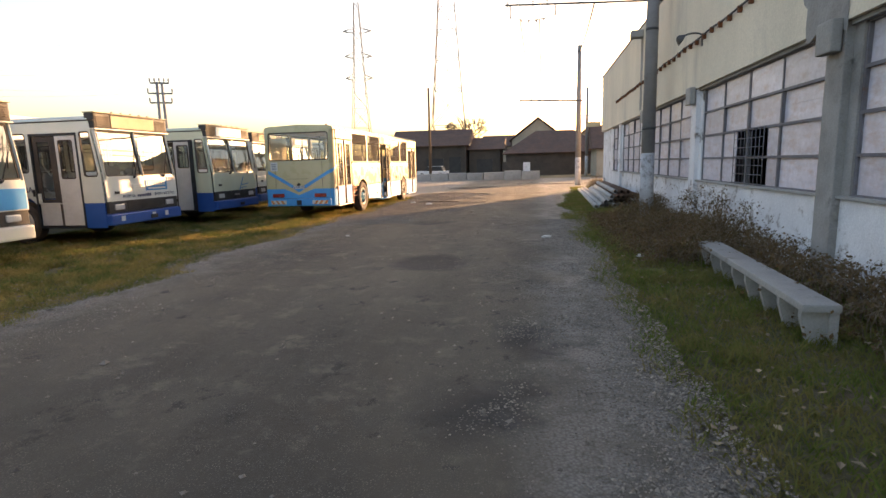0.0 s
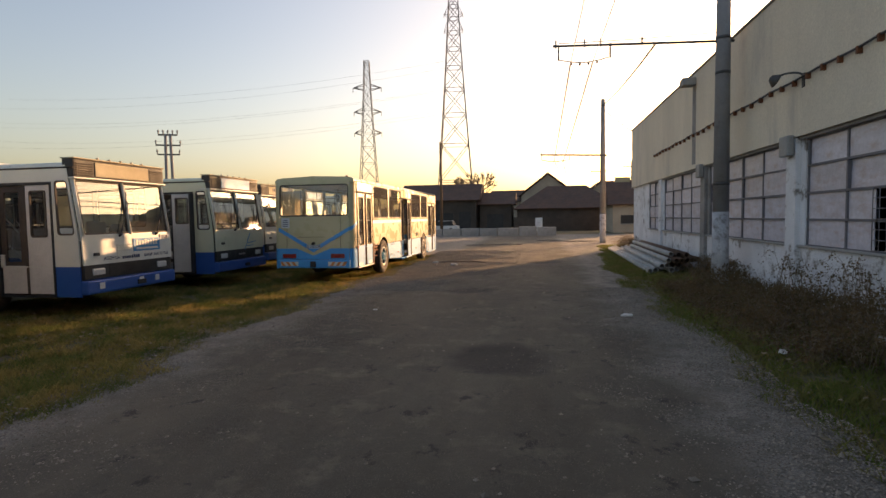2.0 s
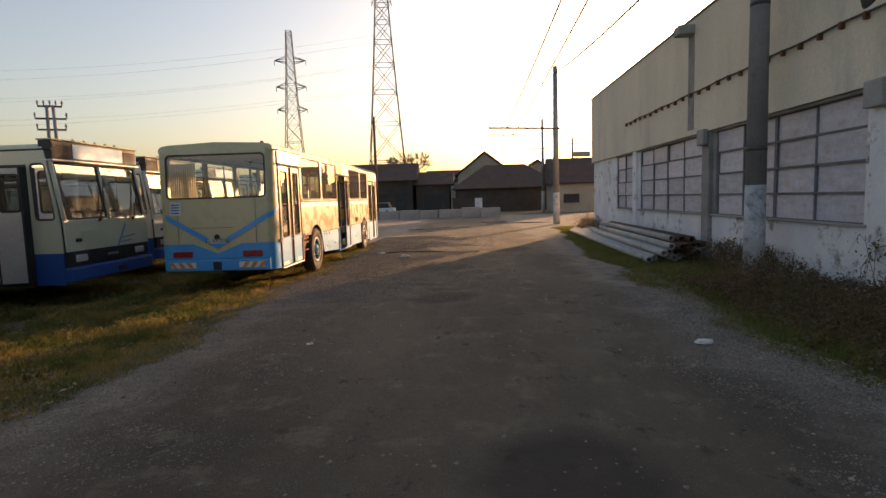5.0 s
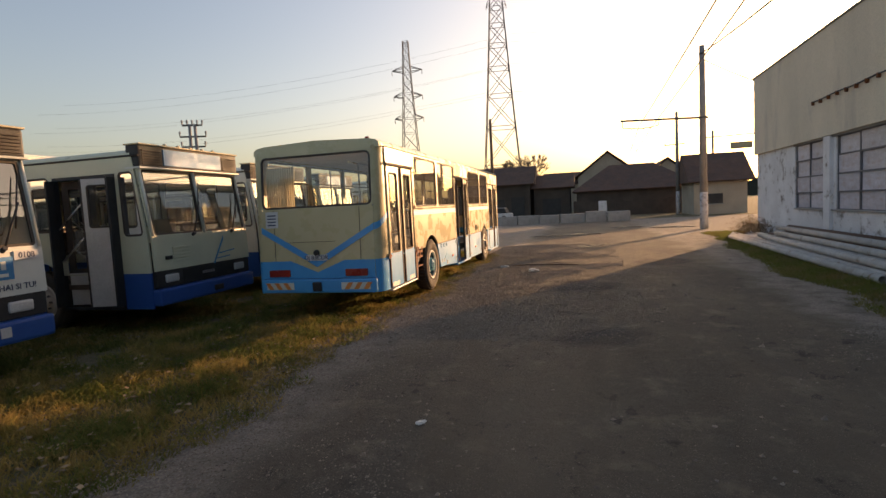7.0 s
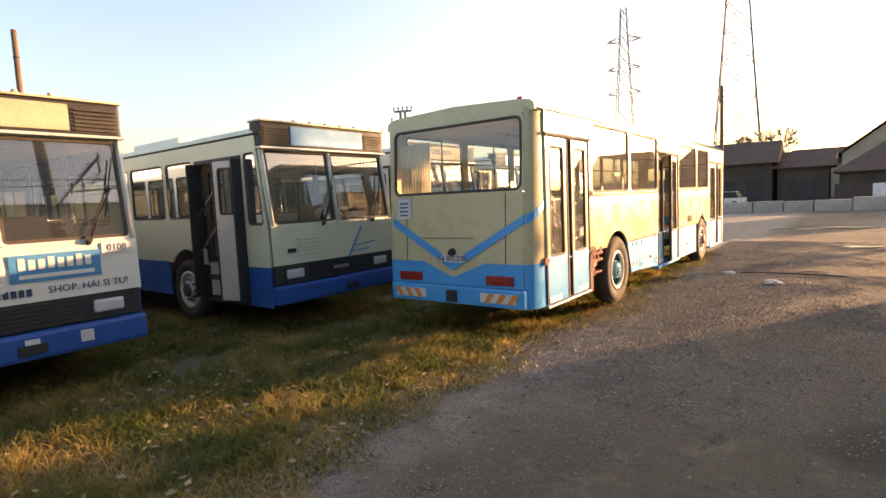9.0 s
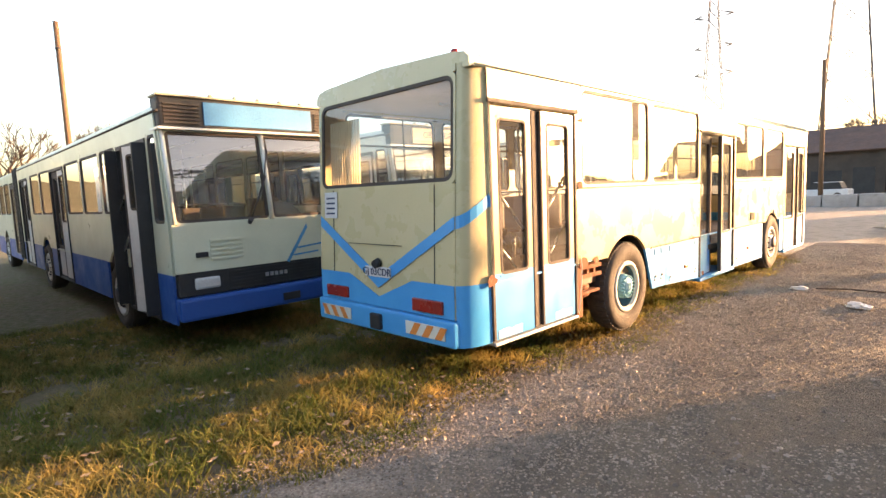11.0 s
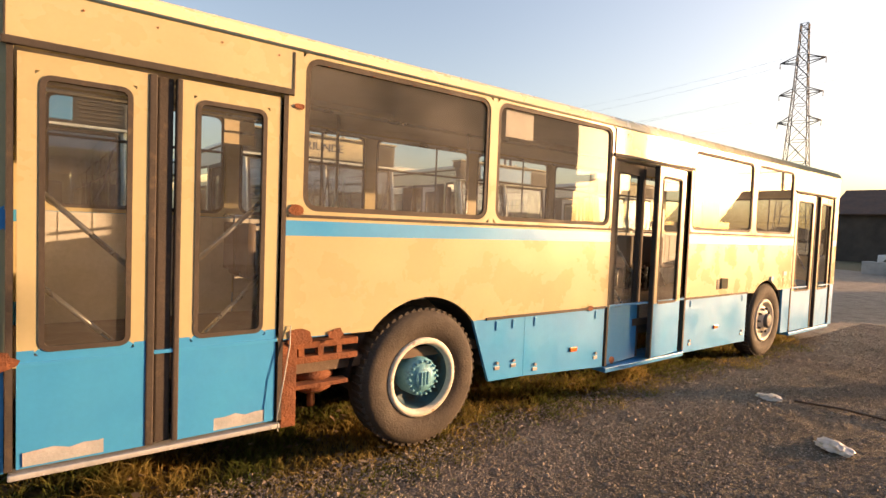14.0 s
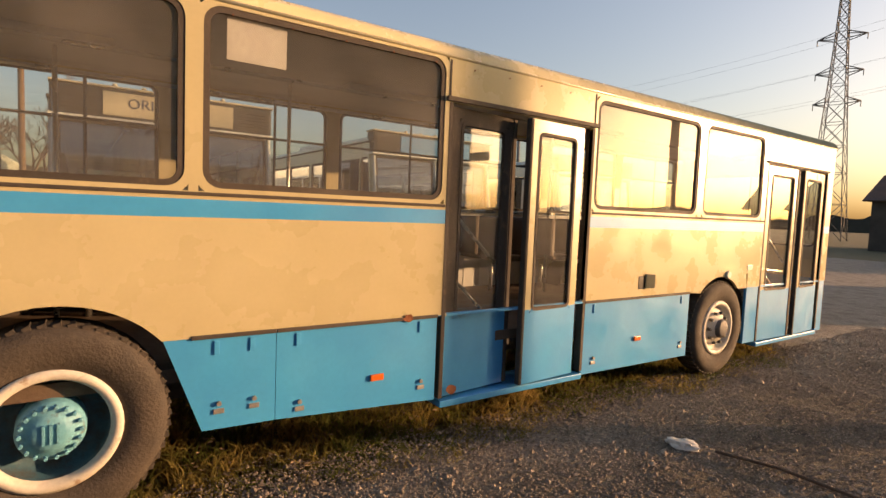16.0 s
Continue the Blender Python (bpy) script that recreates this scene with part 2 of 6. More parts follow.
def leaf_material(name, base, second, dry, lo=0.48, hi=0.66):
    """Thin leaves and blades that let some light through; green and dry patches."""
    mat = bpy.data.materials.new(name)
    mat.use_nodes = True
    nt = mat.node_tree
    nt.nodes.remove(nt.nodes["Principled BSDF"])
    co = nt.nodes.new("ShaderNodeTexCoord").outputs["Object"]
    col = ramp_mix(nt, nt.nodes.new("ShaderNodeNewGeometry").outputs["Random Per Island"], base, second)
    col = ramp_mix(nt, noise_fac(nt, co, 1.3, 7, lo, hi, 0.7), col, dry)
    d, t, m = nt.nodes.new("ShaderNodeBsdfDiffuse"), nt.nodes.new("ShaderNodeBsdfTranslucent"), nt.nodes.new("ShaderNodeMixShader")
    m.inputs[0].default_value = 0.5
    for s in (d, t):
        nt.links.new(col, s.inputs[0])
    nt.links.new(d.outputs[0], m.inputs[1])
    nt.links.new(t.outputs[0], m.inputs[2])
    nt.links.new(m.outputs[0], nt.nodes["Material Output"].inputs[0])
    return mat


M["grass"] = leaf_material("trodden_grass", (0.095, 0.135, 0.033), (0.18, 0.175, 0.06), (0.42, 0.30, 0.11), 0.44, 0.64)
M["grass_green"] = leaf_material("verge_grass", (0.11, 0.16, 0.035), (0.19, 0.19, 0.06), (0.27, 0.20, 0.09), 0.44, 0.68)
M["bramble_leaf"] = leaf_material("bramble_leaves", (0.10, 0.085, 0.04), (0.17, 0.11, 0.06), (0.20, 0.13, 0.07))


def dirt_material(name, sheet):
    """Ground: soil and grass litter; the road: worn dark asphalt that turns to gravel along its ragged edges."""
    mat = bpy.data.materials.new(name)
    mat.use_nodes = True
    nt = mat.node_tree
    b = nt.nodes["Principled BSDF"]
    co = nt.nodes.new("ShaderNodeTexCoord").outputs["Object"]
    fine = nt.nodes.new("ShaderNodeTexVoronoi")
    fine.inputs["Scale"].default_value = 45.0
    nt.links.new(co, fine.inputs["Vector"])
    if sheet == "ground":
        col = ramp_mix(nt, noise_fac(nt, co, 1.4, 8, 0.38, 0.62), (0.12, 0.095, 0.058), (0.085, 0.10, 0.035))
        col = ramp_mix(nt, noise_fac(nt, co, 9, 6, 0.4, 0.65), col, (0.18, 0.14, 0.09))
        bump = 0.9
    else:
        sep = nt.nodes.new("ShaderNodeSeparateXYZ")
        nt.links.new(co, sep.inputs[0])
        wob = nt.nodes.new("ShaderNodeTexNoise")
        wob.inputs["Scale"].default_value, wob.inputs["Detail"].default_value = 0.55, 7
        nt.links.new(co, wob.inputs["Vector"])

        def edge(sign, at, width):
            m1 = nt.nodes.new("ShaderNodeMath")
            m1.operation = "MULTIPLY_ADD"
            nt.links.new(wob.outputs[0], m1.inputs[0])
            m1.inputs[1].default_value = 2.2
            nt.links.new(sep.outputs[0], m1.inputs[2])
            r = nt.nodes.new("ShaderNodeMapRange")
            r.inputs["From Min"].default_value, r.inputs["From Max"].default_value = at + 1.1, at + 1.1 + sign * width
            nt.links.new(m1.outputs[0], r.inputs[0])
            return r.outputs[0]
        col = ramp_mix(nt, noise_fac(nt, co, 0.5, 8, 0.35, 0.68, 0.65, (1, 0.35, 1)), (0.165, 0.138, 0.104), (0.085, 0.074, 0.060))
        col = ramp_mix(nt, noise_fac(nt, co, 1.8, 8, 0.54, 0.68, 0.7), col, (0.20, 0.168, 0.128))
        col = ramp_mix(nt, noise_fac(nt, co, 2.6, 9, 0.585, 0.64, 0.72, (1, 0.8, 1)), col, (0.07, 0.062, 0.052))
        spk = nt.nodes.new("ShaderNodeTexVoronoi")
        spk.inputs["Scale"].default_value = 70.0
        nt.links.new(co, spk.inputs["Vector"])
        sr = nt.nodes.new("ShaderNodeMapRange")
        sr.inputs["From Min"].default_value, sr.inputs["From Max"].default_value = 0.05, 0.42
        nt.links.new(spk.outputs["Distance"], sr.inputs[0])
        thin = nt.nodes.new("ShaderNodeMath")
        thin.operation = "MULTIPLY"
        nt.links.new(noise_fac(nt, co, 6.0, 5, 0.35, 0.65), thin.inputs[1])
        inv = nt.nodes.new("ShaderNodeMath")
        inv.operation = "SUBTRACT"
        inv.inputs[0].default_value = 0.9
        nt.links.new(sr.outputs[0], inv.inputs[1])
        nt.links.new(inv.outputs[0], thin.inputs[0])
        thin.use_clamp = True
        col = ramp_mix(nt, thin.outputs[0], col, (0.33, 0.28, 0.225))
        for px, py, rad in ((-1.8, 9.1, 0.75), (-2.9, 15.2, 0.6), (0.35, 5.0, 0.7), (-0.3, 3.4, 0.5), (-3.2, 19.5, 0.8), (-1.2, 24.0, 0.9)):
            dist = nt.nodes.new("ShaderNodeVectorMath")
            dist.operation = "DISTANCE"
            dist.inputs[1].default_value = (px, py, 0)
            nt.links.new(co, dist.inputs[0])
            add = nt.nodes.new("ShaderNodeMath")
            add.operation = "MULTIPLY_ADD"
            nt.links.new(wob.outputs[0], add.inputs[0])
            add.inputs[1].default_value = 1.6
            nt.links.new(dist.outputs["Value"], add.inputs[2])
            rr = nt.nodes.new("ShaderNodeMapRange")
            rr.inputs["From Min"].default_value, rr.inputs["From Max"].default_value = rad + 0.85, rad + 0.55
            rr.inputs["To Max"].default_value = 0.75
            nt.links.new(add.outputs[0], rr.inputs[0])
            col = ramp_mix(nt, rr.outputs[0], col, (0.055, 0.05, 0.046))
        peb = ramp_mix(nt, fine.outputs["Distance"], (0.37, 0.33, 0.285), (0.15, 0.13, 0.108))
        both = nt.nodes.new("ShaderNodeMath")
        both.operation = "MAXIMUM"
        nt.links.new(edge(1, -0.15, 0.55), both.inputs[0])
        nt.links.new(edge(-1, -5.3, 0.7), both.inputs[1])
        mul = nt.nodes.new("ShaderNodeMath")
        mul.operation = "MULTIPLY"
        nt.links.new(both.outputs[0], mul.inputs[0])
        nt.links.new(noise_fac(nt, co, 2.5, 6, 0.28, 0.55), mul.inputs[1])
        col = ramp_mix(nt, mul.outputs[0], col, peb)
        bump = 1.0
    nt.links.new(col, b.inputs["Base Color"])
    b.inputs["Roughness"].default_value = 0.92
    b.inputs["Specular IOR Level"].default_value = 0.25
    n = nt.nodes.new("ShaderNodeTexNoise")
    n.inputs["Scale"].default_value, n.inputs["Detail"].default_value, n.inputs["Roughness"].default_value = 14, 10, 0.75
    nt.links.new(co, n.inputs["Vector"])
    bp = nt.nodes.new("ShaderNodeBump")
    bp.inputs["Strength"].default_value, bp.inputs["Distance"].default_value = bump, 0.045
    nt.links.new(n.outputs[0], bp.inputs["Height"])
    nt.links.new(bp.outputs[0], b.inputs["Normal"])
    return mat


M["ground"] = dirt_material("soil_and_grass", "ground")
M["road"] = dirt_material("worn_asphalt", "road")


# ---- mesh helpers ----
def mesh_from(name, verts, faces, mats, mat_ids=None, smooth=False):
    me = bpy.data.meshes.new(name)
    me.from_pydata([tuple(map(float, v)) for v in verts], [], faces)
    for m in (mats if isinstance(mats, (list, tuple)) else [mats]):
        me.materials.append(m)
    if mat_ids is not None:
        me.polygons.foreach_set("material_index", np.array(mat_ids, dtype=np.int32))
    if smooth:
        me.polygons.foreach_set("use_smooth", [True] * len(me.polygons))
    me.update()
    return me


def part(name, bm, mats, parent=None, label="", smooth=False):
    """Links a bmesh as one mesh object, under a thing or a part where one is given."""
    me = bpy.data.meshes.new(name)
    bm.to_mesh(me)
    bm.free()
    for m in (mats if isinstance(mats, (list, tuple)) else [mats]):
        me.materials.append(m)
    if smooth:
        me.polygons.foreach_set("use_smooth", [True] * len(me.polygons))
    ob = new(name, me)
    ob.parent = parent
    return tagged(ob, label)


def thing(name, m, label, category, group="", kind=""):
    ob = new(name)
    ob.matrix_world = m
    ob.empty_display_size = 0.2
    return tagged(ob, label, category, group, kind)


def box(bm, x0, x1, y0, y1, z0, z1, bevel=0.0, mat=0, turn=None):
    c = Vector(((x0 + x1) / 2, (y0 + y1) / 2, (z0 + z1) / 2))
    r = bmesh.ops.create_cube(bm, size=1.0, matrix=Matrix.Translation(c) @ (turn or Matrix()) @ Matrix.Diagonal((x1 - x0, y1 - y0, z1 - z0, 1)))
    fs = {f for v in r["verts"] for f in v.link_faces}
    if bevel:
        es = list({e for f in fs for e in f.edges})
        out = bmesh.ops.bevel(bm, geom=es, offset=bevel, segments=2, affect="EDGES", profile=0.6)
        fs = set(out["faces"]) | {f for f in fs if f.is_valid}
    for f in fs:
        if f.is_valid:
            f.material_index = mat


def rod(bm, a, b, r0, r1=None, seg=8, mat=0, caps=True):
    a, b = Vector(a), Vector(b)
    d = b - a
    m = Matrix.Translation((a + b) / 2) @ d.to_track_quat("Z", "Y").to_matrix().to_4x4()
    out = bmesh.ops.create_cone(bm, cap_ends=caps, segments=seg, radius1=r0, radius2=r0 if r1 is None else r1, depth=d.length, matrix=m)
    for f in {f for v in out["verts"] for f in v.link_faces}:
        f.material_index = mat
        f.smooth = len(f.verts) == 4


def lathe(bm, profile, seg, axis_m, mat=0):
    """Turns (radius, height) pairs round z, then applies axis_m."""
    rings = []
    for r, h in profile:
        rings.append([bm.verts.new(axis_m @ Vector((r * math.cos(2 * math.pi * i / seg), r * math.sin(2 * math.pi * i / seg), h))) for i in range(seg)])
    for a, b in zip(rings, rings[1:]):
        for i in range(seg):
            f = bm.faces.new((a[i], a[(i + 1) % seg], b[(i + 1) % seg], b[i]))
            f.material_index, f.smooth = mat, True


def tube(bm, pts, r, seg=5):
    """One connected tube along a run of points."""
    pts = [Vector(p) for p in pts]
    rings = []
    for i, p in enumerate(pts):
        d = (pts[min(i + 1, len(pts) - 1)] - pts[max(i - 1, 0)]).normalized()
        s = d.cross(Vector((0, 0, 1)))
        s = s.normalized() if s.length > 1e-3 else Vector((1, 0, 0))
        u = s.cross(d)
        rings.append([bm.verts.new(p + r * (math.cos(6.2832 * k / seg) * s + math.sin(6.2832 * k / seg) * u)) for k in range(seg)])
    for a, b in zip(rings, rings[1:]):
        for k in range(seg):
            bm.faces.new((a[k], a[(k + 1) % seg], b[(k + 1) % seg], b[k])).smooth = True


def poly(bm, pts, mat=0):
    f = bm.faces.new([bm.verts.new(p) for p in pts])
    f.material_index = mat
    return f


def prism(bm, pts, dy, mat=0):
    """A flat outline in x, z at y = pts[k][1], given depth dy."""
    f = poly(bm, pts, mat)
    out = bmesh.ops.extrude_face_region(bm, geom=[f])
    bmesh.ops.translate(bm, verts=[v for v in out["geom"] if isinstance(v, bmesh.types.BMVert)], vec=(0, dy, 0))
    bmesh.ops.recalc_face_normals(bm, faces=bm.faces)


def rounded(x0, x1, z0, z1, r, n=5):
    pts = []
    for cx, cz, a0 in ((x1 - r, z1 - r, 0), (x0 + r, z1 - r, 90), (x0 + r, z0 + r, 180), (x1 - r, z0 + r, 270)):
        for i in range(n + 1):
            a = radians(a0 + 90 * i / n)
            pts.append((cx, cz, r, math.cos(a), math.sin(a)))
    return pts


def sheet(bm, u0, u1, z0, z1, holes, bands, place, arches=()):
    """A plate u0..u1, z0..z1 with rounded holes (u0, u1, z0, z1, r) and wheel arches (u, z, R) that reach the lower edge.
    bands: rising z limits, giving material indices; place(u, z) gives the 3D point."""
    e = 0.02

    def mid(z):
        for i, lim in enumerate(bands):
            if z < lim:
                return i
        return len(bands)
    rects = [(h[0] - e, h[1] + e, h[2] - e, h[3] + e) for h in holes] + [(u - R - e, u + R + e, z0, z + R + e) for u, z, R in arches]
    us = sorted({u0, u1} | {c for r in rects for c in r[:2] if u0 < c < u1})
    zs = sorted({z0, z1} | {c for r in rects for c in r[2:] if z0 < c < z1} | {b for b in bands if z0 < b < z1})
    us = [u for i, u in enumerate(us) if i == 0 or u - us[i - 1] > 1e-4]
    zs = [z for i, z in enumerate(zs) if i == 0 or z - zs[i - 1] > 1e-4]
    for ua, ub in zip(us, us[1:]):
        for za, zb in zip(zs, zs[1:]):
            cu, cz = (ua + ub) / 2, (za + zb) / 2
            if any(r[0] < cu < r[1] and r[2] < cz < r[3] for r in rects):
                continue
            poly(bm, [place(ua, za), place(ub, za), place(ub, zb), place(ua, zb)], mid(cz))
    for h in holes:
        loop = rounded(*h)
        inner = [(c + r * ca, d + r * sa) for c, d, r, ca, sa in loop]
        outer = [(c + (r + e) * ca / max(abs(ca), abs(sa)), d + (r + e) * sa / max(abs(ca), abs(sa))) for c, d, r, ca, sa in loop]
        for i in range(len(loop)):
            j = (i + 1) % len(loop)
            poly(bm, [place(*inner[i]), place(*outer[i]), place(*outer[j]), place(*inner[j])], mid((inner[i][1] + outer[j][1]) / 2))
    for u, z, R in arches:
        low = math.asin(min(max((z0 - z) / R, 0.0), 0.99))
        turns = sorted({low + (math.pi - 2 * low) * i / 16 for i in range(17)} | {q for q in (math.pi / 4, 3 * math.pi / 4) if q > low})
        pts = [(math.cos(q), math.sin(q)) for q in turns]
        inner = [(u + R * c, z + R * s) for c, s in pts]
        outer = [(u + (R + e) * c / max(abs(c), abs(s)), z + (R + e) * s / max(abs(c), abs(s))) for c, s in pts]
        ends = [(u + R, z0), (u - R, z0)] if low == 0 else [inner[0], inner[-1]]
        inner, outer = [ends[0]] + inner + [ends[1]], [(u + R + e, z0)] + outer + [(u - R - e, z0)]
        for i in range(len(inner) - 1):
            poly(bm, [place(*inner[i]), place(*outer[i]), place(*outer[i + 1]), place(*inner[i + 1])], mid(max(inner[i][1], outer[i + 1][1], outer[i][1])))
    bmesh.ops.remove_doubles(bm, verts=bm.verts, dist=1e-4)


def solid(ob, t, offset=-1):
    md = ob.modifiers.new("thickness", "SOLIDIFY")
    md.thickness, md.offset = t, offset
    return ob


def gasket(bm, hole, w, d, place, mat=0):
    """A rubber seal round a rounded hole: w wide, standing d proud."""
    x0, x1, z0, z1, r = hole
    a, b = rounded(x0 - 0.004, x1 + 0.004, z0 - 0.004, z1 + 0.004, r + 0.004), rounded(x0 + w, x1 - w, z0 + w, z1 - w, max(r - w, 0.01))
    o = [(c + q * ca, e + q * sa) for c, e, q, ca, sa in a]
    i_ = [(c + q * ca, e + q * sa) for c, e, q, ca, sa in b]
    n = len(o)
    for i in range(n):
        j = (i + 1) % n
        for p, q, s, t in (((o, 0), (o, d), (i_, d), (i_, -0.01)),):
            rows = [[place(*p[0][k], p[1]), place(*q[0][k], q[1]), place(*s[0][k], s[1]), place(*t[0][k], t[1])] for k in (i, j)]
            for k in range(3):
                poly(bm, [rows[0][k], rows[1][k], rows[1][k + 1], rows[0][k + 1]], mat)
    bmesh.ops.remove_doubles(bm, verts=bm.verts, dist=1e-5)


def pane_mesh(bm, hole, place, d=0.0, inset=0.01):
    x0, x1, z0, z1, r = hole
    lp = rounded(x0 + inset, x1 - inset, z0 + inset, z1 - inset, max(r - inset, 0.01))
    poly(bm, [place(c + q * ca, e + q * sa, d) for c, e, q, ca, sa in lp])


def letters(name, body, size, m, mat, parent, label="", depth=0.002):
    cu = bpy.data.curves.new(name, "FONT")
    cu.body, cu.size, cu.extrude, cu.align_x, cu.align_y, cu.resolution_u = body, size, depth, "CENTER", "CENTER", 2
    tmp = bpy.data.objects.new("tmp", cu)
    me = bpy.data.meshes.new_from_object(tmp)
    bpy.data.objects.remove(tmp)
    me.materials.clear()
    me.materials.append(mat)
    ob = new(name, me)
    ob.parent = parent
    ob.matrix_basis = m
    return tagged(ob, label)


# ---- ground, road, yard ----
rng = np.random.default_rng(7)


def road_edge(side, y):
    w = 0.35 * noise.noise(Vector((y * 0.45, side * 7.0, 0))) + 0.15 * noise.noise(Vector((y * 1.9, side * 3.0, 5)))
    if side < 0:
        base = -6.45 + (0.3 if y < 8 else 0.0) - max(0, y - 27) * 0.9
    else:
        base = 1.15 + max(0, y - 22) * 0.10 + max(0, y - 36) * 1.2
    return base + w


def ground_height(x, y):
    h = 0.0
    for px, py, r, d in ((-1.8, 9.1, 0.75, 0.035), (-2.9, 15.2, 0.6, 0.02), (0.35, 5.0, 0.7, 0.02)):
        q = ((x - px) ** 2 + ((y - py) * 1.4) ** 2) / (r * r)
        h -= d * math.exp(-q * q)
    rough = max(0.0, noise.noise(Vector((x * 0.5, y * 0.35, 8)))) + 0.25
    rut = -0.015 * math.exp(-((x + 1.1) / 0.28) ** 2) - 0.015 * math.exp(-((x + 3.0) / 0.28) ** 2)
    return h + rut + 0.014 * noise.noise(Vector((x * 0.8, y * 0.5, 0))) + rough * (0.012 * noise.noise(Vector((x * 2.2, y * 2.2, 3))) + 0.010 * noise.noise(Vector((x * 5.0, y * 4.0, 6))))


def build_ground():
    bm = bmesh.new()
    bmesh.ops.create_grid(bm, x_segments=60, y_segments=60, size=1500)
    ob = part("ground", bm, M["ground"])
    ob.location.z = -0.05
    tagged(ob, "flat trodden ground of soil and short grass", "ground", kind="structure")
    verts, faces = [], []
    ys = np.arange(-14, 56, 0.14)
    n = 64
    for y in ys:
        a, b = road_edge(-1, y), road_edge(1, y)
        for i in range(n + 1):
            x = a + (b - a) * i / n
            edge = min(i, n - i) / 3.0
            verts.append((x, y, ground_height(x, y) - (0.045 * (1 - edge) if edge < 1 else 0)))
    for j in range(len(ys) - 1):
        for i in range(n):
            k = j * (n + 1) + i
            faces.append((k, k + 1, k + n + 2, k + n + 1))
    ob = new("road", mesh_from("road", verts, faces, M["road"], smooth=True))
    tagged(ob, "worn dark asphalt yard road with gravel edges and potholes", "road", kind="structure")


build_ground()


def blades(name, spots, mat, label, h_lo, h_hi, width):
    """Many separate grass blades, as one mesh."""
    n = len(spots)
    ang, lean = rng.uniform(0, 2 * math.pi, n), rng.uniform(0.4, 1.7, n)
    h = rng.uniform(h_lo, h_hi, n)
    ca, sa = np.cos(ang), np.sin(ang)
    out = rng.uniform(0, 2 * math.pi, n)
    base = np.stack([spots[:, 0], spots[:, 1], np.full(n, -0.055)], 1)
    side = np.stack([ca, sa, np.zeros(n)], 1) * width
    mid = base + np.stack([np.cos(out) * lean * h * 0.35, np.sin(out) * lean * h * 0.35, h * 0.65], 1)
    tip = base + np.stack([np.cos(out) * lean * h, np.sin(out) * lean * h, h * 0.95], 1)
    v = np.stack([base - side, base + side, mid + side * 0.7, mid - side * 0.7, tip], 1).reshape(-1, 3)
    faces = []
    for i in range(n):
        k = i * 5
        faces += [(k, k + 1, k + 2, k + 3), (k + 3, k + 2, k + 4)]
    ob = new(name, mesh_from(name, v, faces, mat))
    return tagged(ob, label, "grass", kind="stuff")


def scatter(n, x0, x1, y0, y1, keep):
    pts = np.stack([rng.uniform(x0, x1, n), rng.uniform(y0, y1, n)], 1)
    return np.array([p for p in pts if keep(p[0], p[1])])


def clump(x, y, f=0.9, seed=0.0):
    return noise.noise(Vector((x * f, y * f, seed))) + 0.5 * noise.noise(Vector((x * f * 3, y * f * 3, seed + 4)))


left = scatter(210000, -13.5, -5.4, 3, 30, lambda x, y: x < road_edge(-1, y) + 0.25 + 0.3 * clump(x, y, 3, 9) and clump(x, y) > -0.45)
blades("grass", left, M["grass"], "short trodden grass, straw and green, on soil", 0.06, 0.115, 0.007)
right = scatter(90000, 0.7, 3.8, -1, 36, lambda x, y: x > road_edge(1, y) - 0.2 + 0.3 * clump(x, y, 3, 2) and clump(x, y, 1.1, 6) > -0.5)
blades("verge_grass", right, M["grass_green"], "green verge grass along the depot wall", 0.06, 0.125, 0.007)
tufts = scatter(190000, -12.5, -6.0, 5, 23, lambda x, y: x < road_edge(-1, y) - 0.1 and clump(x, y, 1.6, 12) > 0.10 and clump(x, y, 7, 3) > -0.15)
blades("grass_tufts", tufts, M["grass"], "taller straw-coloured grass tufts", 0.08, 0.19, 0.006)
tufts = scatter(26000, 1.2, 3.2, 0, 20, lambda x, y: x > road_edge(1, y) + 0.1 and clump(x, y, 1.6, 15) > 0.35)
blades("grass_tufts", tufts, M["grass_green"], "taller grass tufts on the verge", 0.09, 0.22, 0.006)


def fallen_leaves(pts, label):
    v, f = [], []
    for x, y in pts:
        a, s = rng.uniform(0, 6.28), rng.uniform(0.015, 0.045)
        z = rng.uniform(0.0, 0.05)
        k = len(v)
        for i, q in enumerate((1.0, 0.55, 1.0, 0.55)):
            v.append((x + s * q * math.cos(a + i * 1.571), y + s * q * math.sin(a + i * 1.571), z + rng.uniform(0, 0.02)))
        f.append((k, k + 1, k + 2, k + 3))
    tagged(new("leaf_litter", mesh_from("leaf_litter", v, f, M["leaf_litter"])), label, "leaves", kind="stuff")


fallen_leaves(scatter(5000, -13, -6.2, 4, 24, lambda x, y: clump(x, y, 0.7, 21) > -0.1), "dry fallen leaves in the trodden grass")
fallen_leaves(scatter(700, 0.9, 3.6, 0, 20, lambda x, y: True), "dry fallen leaves along the verge")
yard = scatter(26000, -40, -8, 27, 52, lambda x, y: clump(x, y, 0.5, 3) > -0.3 and x < road_edge(-1, y))
blades("yard_grass", yard, M["grass_green"], "thin green grass beyond the buses", 0.05, 0.14, 0.012)


